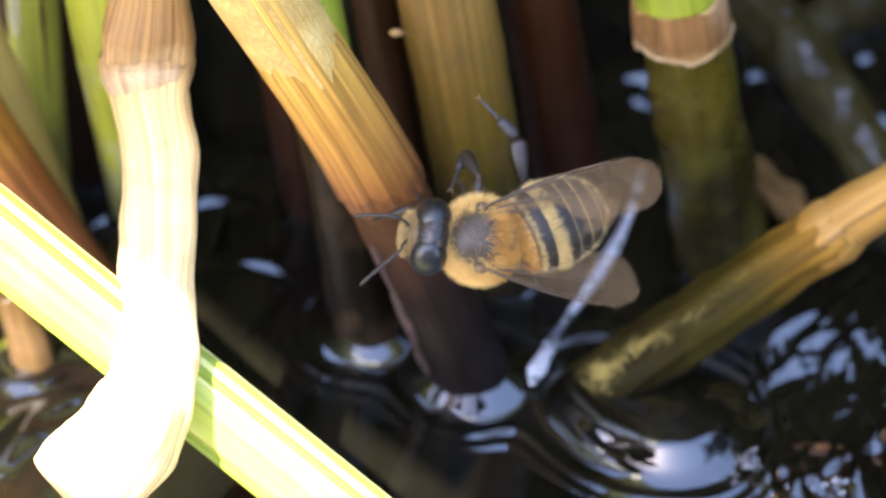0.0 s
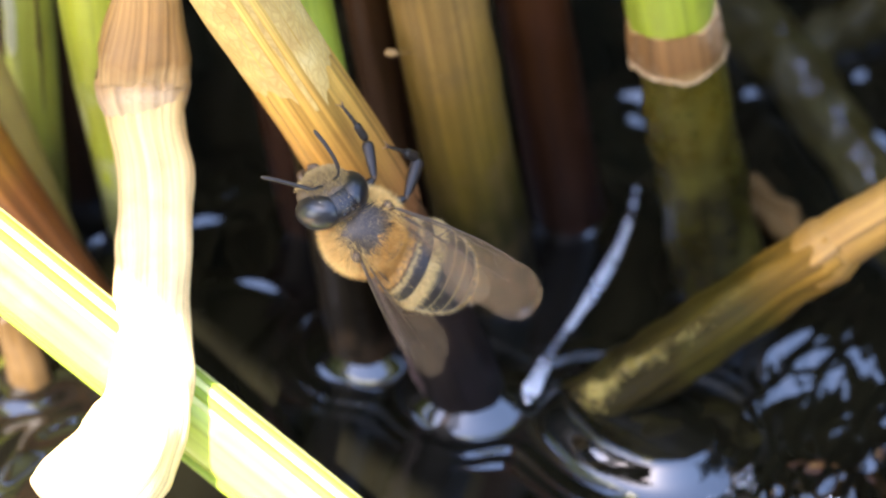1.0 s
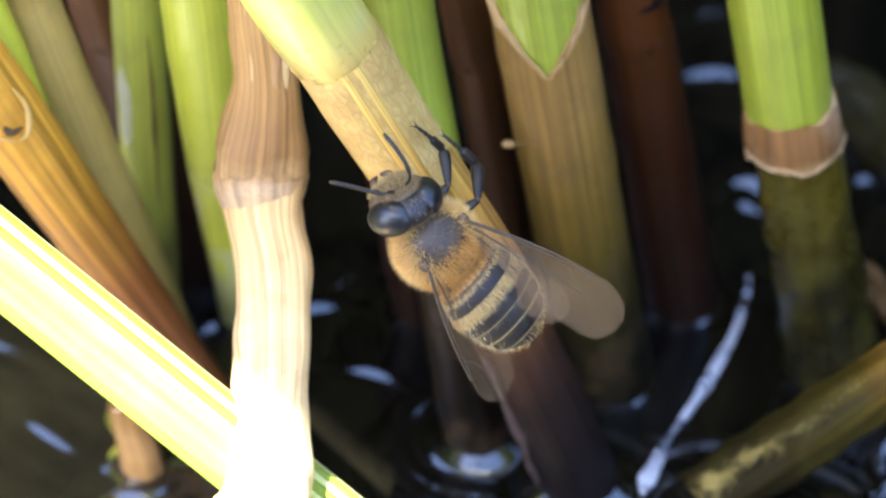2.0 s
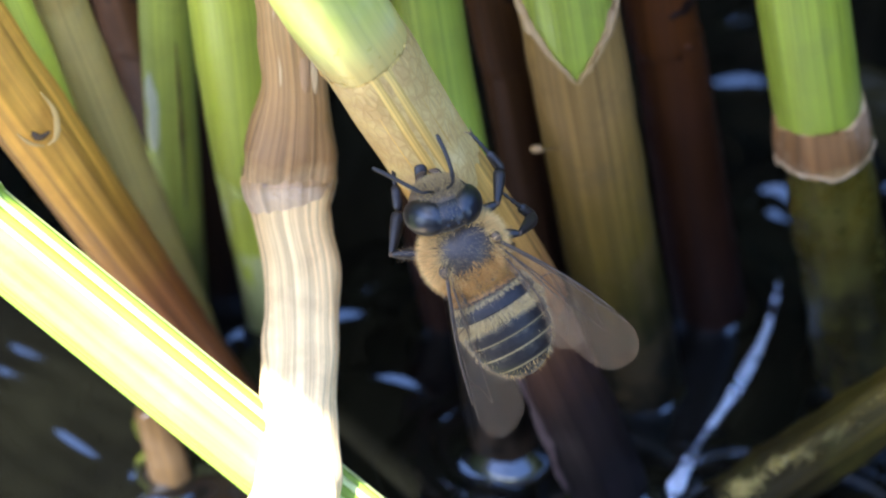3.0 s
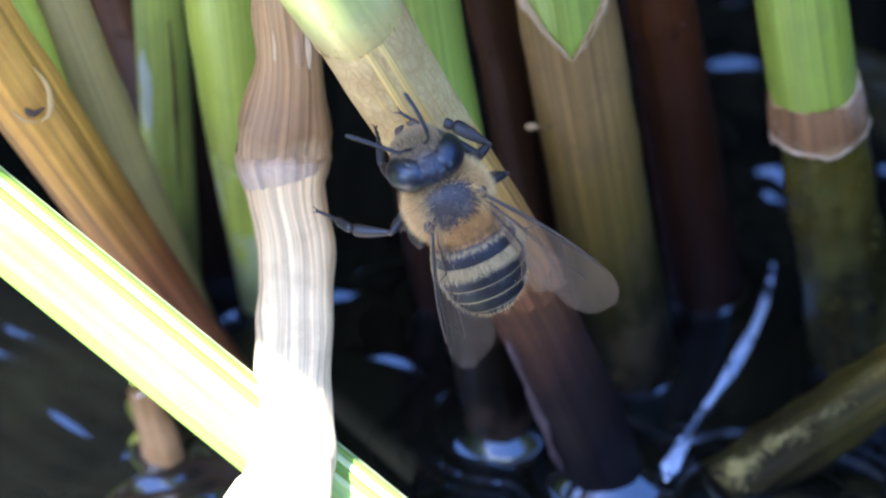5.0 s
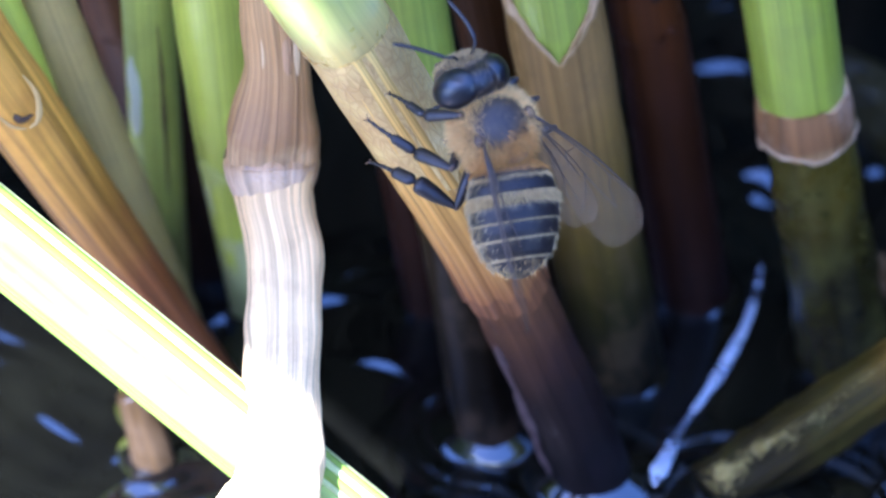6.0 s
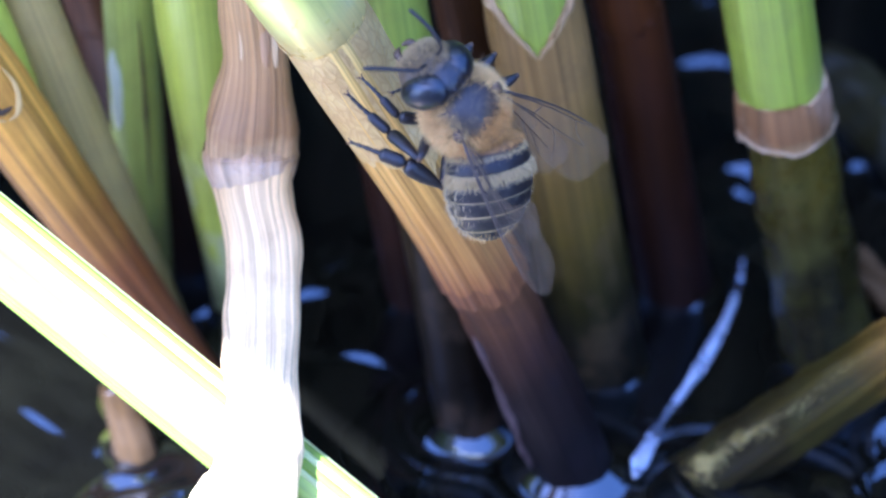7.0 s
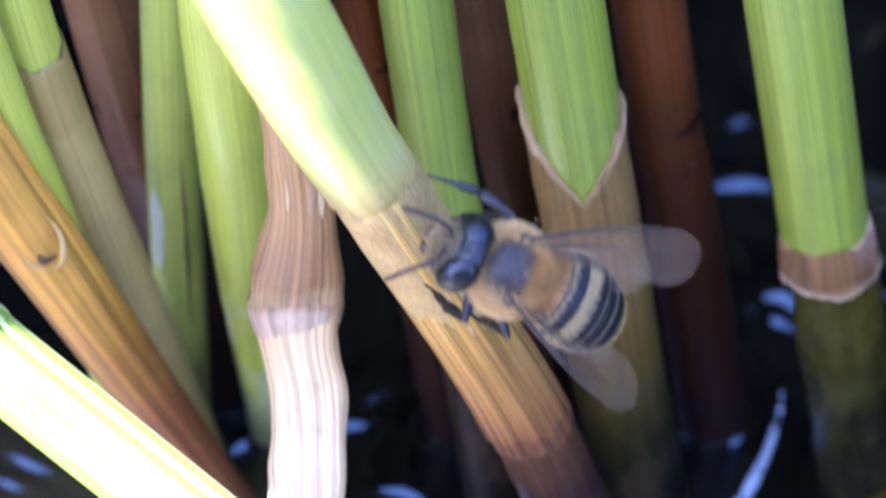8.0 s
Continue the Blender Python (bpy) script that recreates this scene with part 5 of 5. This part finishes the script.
def motions():
    walk(honey_bee, [
        (0.0, pose(0.01077, -0.01430, 0.02052, 5.5, -40.6, 87.5)),
        (0.2, pose(0.00918, -0.01416, 0.02012, 24.5, -19.6, 86.4)),
        (0.5, pose(0.00702, -0.01435, 0.02199, 34.6, -27.0, 64.4)),
        (0.8, pose(0.00519, -0.01438, 0.02343, 39.8, -29.4, 57.4)),
        (1.0, pose(0.00437, -0.01430, 0.02285, 44.6, -27.9, 54.7)),
        (1.2, pose(0.00303, -0.01441, 0.02532, 59.8, -29.1, 42.1)),
        (1.5, pose(0.00170, -0.01461, 0.02798, 52.4, -26.8, 41.6)),
        (1.8, pose(0.00051, -0.01461, 0.02903, 57.4, -27.8, 44.3)),
        (2.0, pose(0.00169, -0.01468, 0.02955, 45.6, -23.3, 47.4)),
        (2.2, pose(0.00124, -0.01464, 0.02863, 32.3, -16.9, 48.5)),
        (3.3, pose(0.00171, -0.01403, 0.02896, 65.1, -19.8, 26.0)),
        (3.5, pose(0.00215, -0.01408, 0.02916, 66.3, -21.2, 30.2)),
        (3.7, pose(0.00368, -0.01408, 0.02932, 81.4, -17.5, 11.9)),
        (4.0, pose(0.00273, -0.01417, 0.03067, 78.5, -16.1, 6.9)),
        (4.4, pose(0.00138, -0.01420, 0.03006, 72.0, -20.8, 19.5)),
        (4.5, pose(0.00106, -0.01420, 0.03075, 72.4, -26.7, 26.1)),
        (4.7, pose(0.00064, -0.01419, 0.03077, 74.9, -26.6, 26.5)),
        (5.8, pose(0.00372, -0.01446, 0.03438, 67.2, -21.0, 16.8)),
        (6.0, pose(0.00410, -0.01455, 0.03656, 48.8, -3.4, 38.8)),
        (6.2, pose(0.00388, -0.01473, 0.03798, 53.9, 20.9, 63.6)),
        (6.5, pose(0.00387, -0.01469, 0.03823, 54.1, 23.2, 73.0)),
        (6.8, pose(0.00397, -0.01453, 0.03675, 67.3, -12.8, 58.9)),
        (7.0, pose(0.00388, -0.01462, 0.03741, 59.8, -23.4, 49.8)),
        (7.2, pose(0.00415, -0.01469, 0.03784, 48.2, -18.0, 54.8)),
        (7.5, pose(0.00355, -0.01473, 0.03738, 34.2, -18.8, 52.7)),
        (7.7, pose(0.00365, -0.01466, 0.03784, 34.9, -27.4, 53.6)),
        (7.8, pose(0.00362, -0.01469, 0.03830, 33.5, -22.7, 63.1)),
        (8.0, pose(0.00354, -0.01458, 0.03742, 34.1, -39.2, 68.9)),
    ])
    # head and abdomen: seconds, nod and turn on their joints
    walk(bee_head, [(t, pose(0, 2.0 * MM, 0, nod, 0, turn)) for t, nod, turn in [(0.0, 9, -6), (0.2, 12, -20), (0.5, 11, -24), (0.8, 17, -25), (1.0, 22, -26), (1.2, 23, -25), (1.5, 16, -19), (1.8, 23, -23), (2.0, 20, -18), (2.2, 14, -17), (3.3, 16, -17), (3.5, 12, -15), (3.7, 11, -7), (4.0, 9, -1), (4.4, -7, -6), (4.5, 3, -10), (4.7, 4, -10), (5.8, -4, -7), (6.0, 3, -5), (6.2, 0, -0), (6.5, -17, 8), (6.8, 6, -6), (7.0, 15, -7), (7.2, 6, -3), (7.5, -1, 2), (7.7, 7, 3), (7.8, 9, 3), (8.0, 13, -8)]])
    walk(bee_abdomen, [(t, pose(0, -1.9 * MM, -0.2 * MM, nod, 0, turn)) for t, nod, turn in [(0.0, 10, 27), (0.2, 4, 24), (0.5, 11, 20), (0.8, 6, 15), (1.0, 4, 13), (1.2, 0, 14), (1.5, 10, 8), (1.8, 1, 7), (2.0, 2, 2), (2.2, 1, -9), (3.3, -7, -2), (3.5, -3, -3), (3.7, -6, -2), (4.0, -10, -8), (4.4, 4, -11), (4.5, -3, -11), (4.7, -4, -11), (5.8, -8, -17), (6.0, -2, -21), (6.2, 7, -11), (6.5, 13, -11), (6.8, 4, -22), (7.0, 5, -34), (7.2, 3, -20), (7.5, 3, -11), (7.7, 5, -11), (7.8, 5, -13), (8.0, 14, -8)]])
    walk_wings(-1, [(0.0, -98.0, -22, 14), (0.2, -113, 22, 14), (0.5, -99.7, -22, 14), (0.8, -102.3, -22, 14), (1.0, -105.8, -22, 14), (1.2, -99.6, -10.8, 14), (1.5, -104.0, -22, 14), (1.8, -104.5, -20.3, 14), (2.0, -104.6, -22, 14), (2.2, -113, 15.8, 14), (3.3, -103.9, -8.9, 14), (3.5, -104.0, -8.7, 14), (4.0, -104.8, 4.1, 14), (4.5, -111.7, -7.3, 14), (4.7, -110.3, -6.8, 14), (5.8, -105.8, -0.7, 32), (6.0, -112.2, 12.0, 50), (6.5, -111.4, 4, 62), (7.0, -108.7, 4, 22), (7.5, -107.6, 0.5, 18), (7.8, -113, 22, 17), (8.0, -111.9, -14, 17)])
    walk_wings(1, [(0.0, -72.4, 1.7, 14), (0.2, -71.0, 7.4, 14), (0.5, -72.3, 1.5, 14), (0.8, -78.0, 7.9, 14), (1.0, -84.4, 11.4, 14), (1.2, -72.3, 19.4, 14), (1.5, -71.7, 10.2, 14), (1.8, -78.4, 17.9, 14), (2.0, -76.8, 13.4, 14), (2.2, -79.8, 8.1, 14), (3.3, -66.3, 8.4, 14), (3.5, -66.5, 8.3, 14), (4.0, -66.0, -8.3, 14), (4.5, -73.2, 13.4, 14), (4.7, -71.5, 14.8, 14), (5.8, -68.3, -13.8, 14), (6.0, -60.5, -14, 14), (6.5, -58, 11.4, 14), (7.0, -69.4, -13.7, 14), (7.5, -60.8, 2.5, 14), (7.8, -64.7, -6.5, 14), (8.0, -71.9, -2.3, 14)])
    walk_leg(-1, 0, [(0.0, 68, -69, 10, -45, 22, -20), (0.5, 68, -69, 10, -45, 22, -20), (1.0, 68, -69, 10, -45, 22, -20), (1.5, 68, -69, 10, -45, 22, -20), (2.0, 68, -69, 10, -45, 22, -20), (2.75, 68, -45, 43, -16, 59, -60), (3.5, 69, -21, 76, 14, 96, -101), (3.75, 112, 12, 102, -16, 94, -64), (4.0, 156, 46, 129, -47, 93, -28), (4.25, 130, 38, 161, -74, 50, -52), (4.5, 105, 29, 193, -102, 6, -76), (5.15, 124, 44, 170, -80, 53, -54), (5.8, 142, 60, 147, -58, 100, -33), (6.0, 155, 65, 142, -59, 94, -50), (6.17, 165, 104, 136, -43, 78, -40), (6.33, 175, 143, 129, -27, 62, -30), (6.5, 185, 182, 123, -11, 46, -20), (6.75, 142, 198, 124, -12, 63, -22), (7.0, 98, 215, 126, -14, 80, -24), (7.17, 59, 187, 110, -26, 82, -30), (7.33, 20, 159, 95, -37, 84, -36), (7.5, -19, 131, 79, -49, 86, -42), (7.75, -7, 158, 60, -58, 55, -53), (8.0, 5, 184, 41, -66, 24, -64)])
    walk_leg(-1, 1, [(0.0, -34, -77, 0, -41, 14, -20), (0.5, -34, -77, 0, -41, 14, -20), (1.0, -34, -77, 0, -41, 14, -20), (1.5, -34, -77, 0, -41, 14, -20), (2.0, -34, -77, 0, -41, 14, -20), (2.5, -32, -117, 20, -34, 37, -21), (3.0, -30, -157, 40, -26, 60, -23), (3.5, -28, -197, 60, -19, 83, -24), (3.75, -6, -196, 106, -43, 90, -26), (4.0, 17, -196, 153, -67, 96, -28), (4.25, 1, -206, 164, -87, 47, -53), (4.5, -15, -217, 174, -107, -2, -78), (4.93, 1, -200, 169, -57, -27, -106), (5.37, 18, -182, 163, -6, -52, -133), (5.8, 34, -165, 158, 44, -77, -161), (5.9, 28, -187, 133, -4, -70, -162), (6.0, 21, -209, 108, -52, -64, -163), (6.5, 18, -185, 121, -27, -98, -142), (7.0, 2, -199, 66, -59, -93, -154), (7.5, -1, -190, 68, -41, -94, -155), (7.75, 16, -188, 42, -57, -113, -126), (8.0, 34, -186, 17, -73, -132, -97)])
    walk_leg(-1, 2, [(0.0, -72, -66, -18, -44, -14, -20), (0.5, -72, -66, -18, -44, -14, -20), (1.0, -72, -66, -18, -44, -14, -20), (1.5, -72, -66, -18, -44, -14, -20), (2.0, -72, -66, -18, -44, -14, -20), (2.75, -100, -56, -46, -60, -46, -42), (3.5, -127, -45, -75, -77, -78, -64), (3.75, -132, -9, -86, -76, -129, -68), (4.0, -136, 27, -98, -74, -180, -72), (4.25, -132, -9, -86, -76, -129, -68), (4.5, -127, -45, -75, -77, -78, -64), (4.93, -131, -25, -65, -78, -115, -66), (5.37, -136, -4, -56, -79, -152, -67), (5.8, -140, 16, -46, -80, -189, -69), (5.9, -138, 1, -54, -124, -220, -59), (6.0, -136, -14, -61, -169, -251, -49), (6.5, -120, -26, -50, -167, -281, -54), (7.0, -148, 2, -78, -179, -251, -31), (7.17, -123, -21, -118, -165, -292, -27), (7.33, -97, -43, -158, -150, -333, -24), (7.5, -72, -66, -198, -136, -374, -20), (8.0, -72, -66, -198, -136, -374, -20)])
    walk_leg(1, 0, [(0.0, 53, -28, 80, -71, 106, -40), (0.25, 26, -5, 56, -56, 93, -8), (0.5, -1, 18, 33, -41, 80, 24), (1.0, -10, 17, 37, -19, 78, 23), (1.5, -8, 11, 20, -57, 101, 33), (2.0, 3, 14, 38, -28, 102, 34), (3.5, -13, 14, 51, -55, 98, -7), (4.0, 5, 29, 94, -69, 106, 30), (4.25, -24, 4, 90, -36, 94, 12), (4.5, -54, -20, 86, -3, 82, -6), (5.15, -22, -5, 128, -9, 128, -23), (5.8, 10, 10, 170, -15, 175, -40), (6.0, 10, 10, 170, -15, 175, -40), (6.5, 10, 10, 170, -15, 175, -40), (7.0, 10, 10, 170, -15, 175, -40), (7.25, 32, -9, 125, -43, 140, -40), (7.5, 53, -28, 80, -71, 106, -40), (7.75, 15, -6, 72, -51, 97, -29), (8.0, -23, 15, 64, -31, 88, -18)])
    walk_leg(1, 1, [(0.0, -3, 8, 23, -46, 160, 38), (0.25, -10, 15, 26, -25, 124, 40), (0.5, -16, 22, 29, -4, 88, 43), (1.0, -34, 22, 10, -12, 110, 34), (1.5, -23, 16, 34, -54, 109, 38), (2.0, -13, 18, 28, -34, 99, 25), (2.75, -24, 20, -4, -47, 106, 24), (3.5, -36, 23, -36, -60, 114, 23), (3.75, -23, -8, -56, -82, 110, -17), (4.0, -10, -39, -76, -103, 107, -57), (4.5, -10, -39, -76, -103, 107, -57), (5.15, -5, -14, -39, -134, 144, -48), (5.8, 0, 10, -2, -165, 180, -40), (6.0, 0, 10, -2, -165, 180, -40), (6.5, 0, 10, -2, -165, 180, -40), (7.0, 0, 10, -2, -165, 180, -40), (7.25, -5, -14, -39, -134, 144, -48), (7.5, -10, -39, -76, -103, 107, -57), (8.0, -10, -39, -76, -103, 107, -57)])
    walk_leg(1, 2, [(0.0, -35, 10, 11, 7, 45, 2), (0.5, -18, 23, 18, 14, 44, 30), (0.67, -24, 3, 33, -25, 52, -19), (0.83, -30, -16, 48, -65, 61, -68), (1.0, -36, -36, 63, -104, 69, -117), (1.5, -36, -36, 63, -104, 69, -117), (2.0, -36, -36, 63, -104, 69, -117), (3.5, -36, -36, 63, -104, 69, -117), (4.0, -36, -36, 63, -104, 69, -117), (4.5, -36, -36, 63, -104, 69, -117), (5.15, -26, -13, 24, -134, 30, -128), (5.8, -15, 10, -15, -165, -10, -140), (6.0, -15, 10, -15, -165, -10, -140), (6.5, -15, 10, -15, -165, -10, -140), (7.0, -15, 10, -15, -165, -10, -140), (7.25, -26, -13, 24, -134, 30, -128), (7.5, -36, -36, 63, -104, 69, -117), (8.0, -36, -36, 63, -104, 69, -117)])


motions()
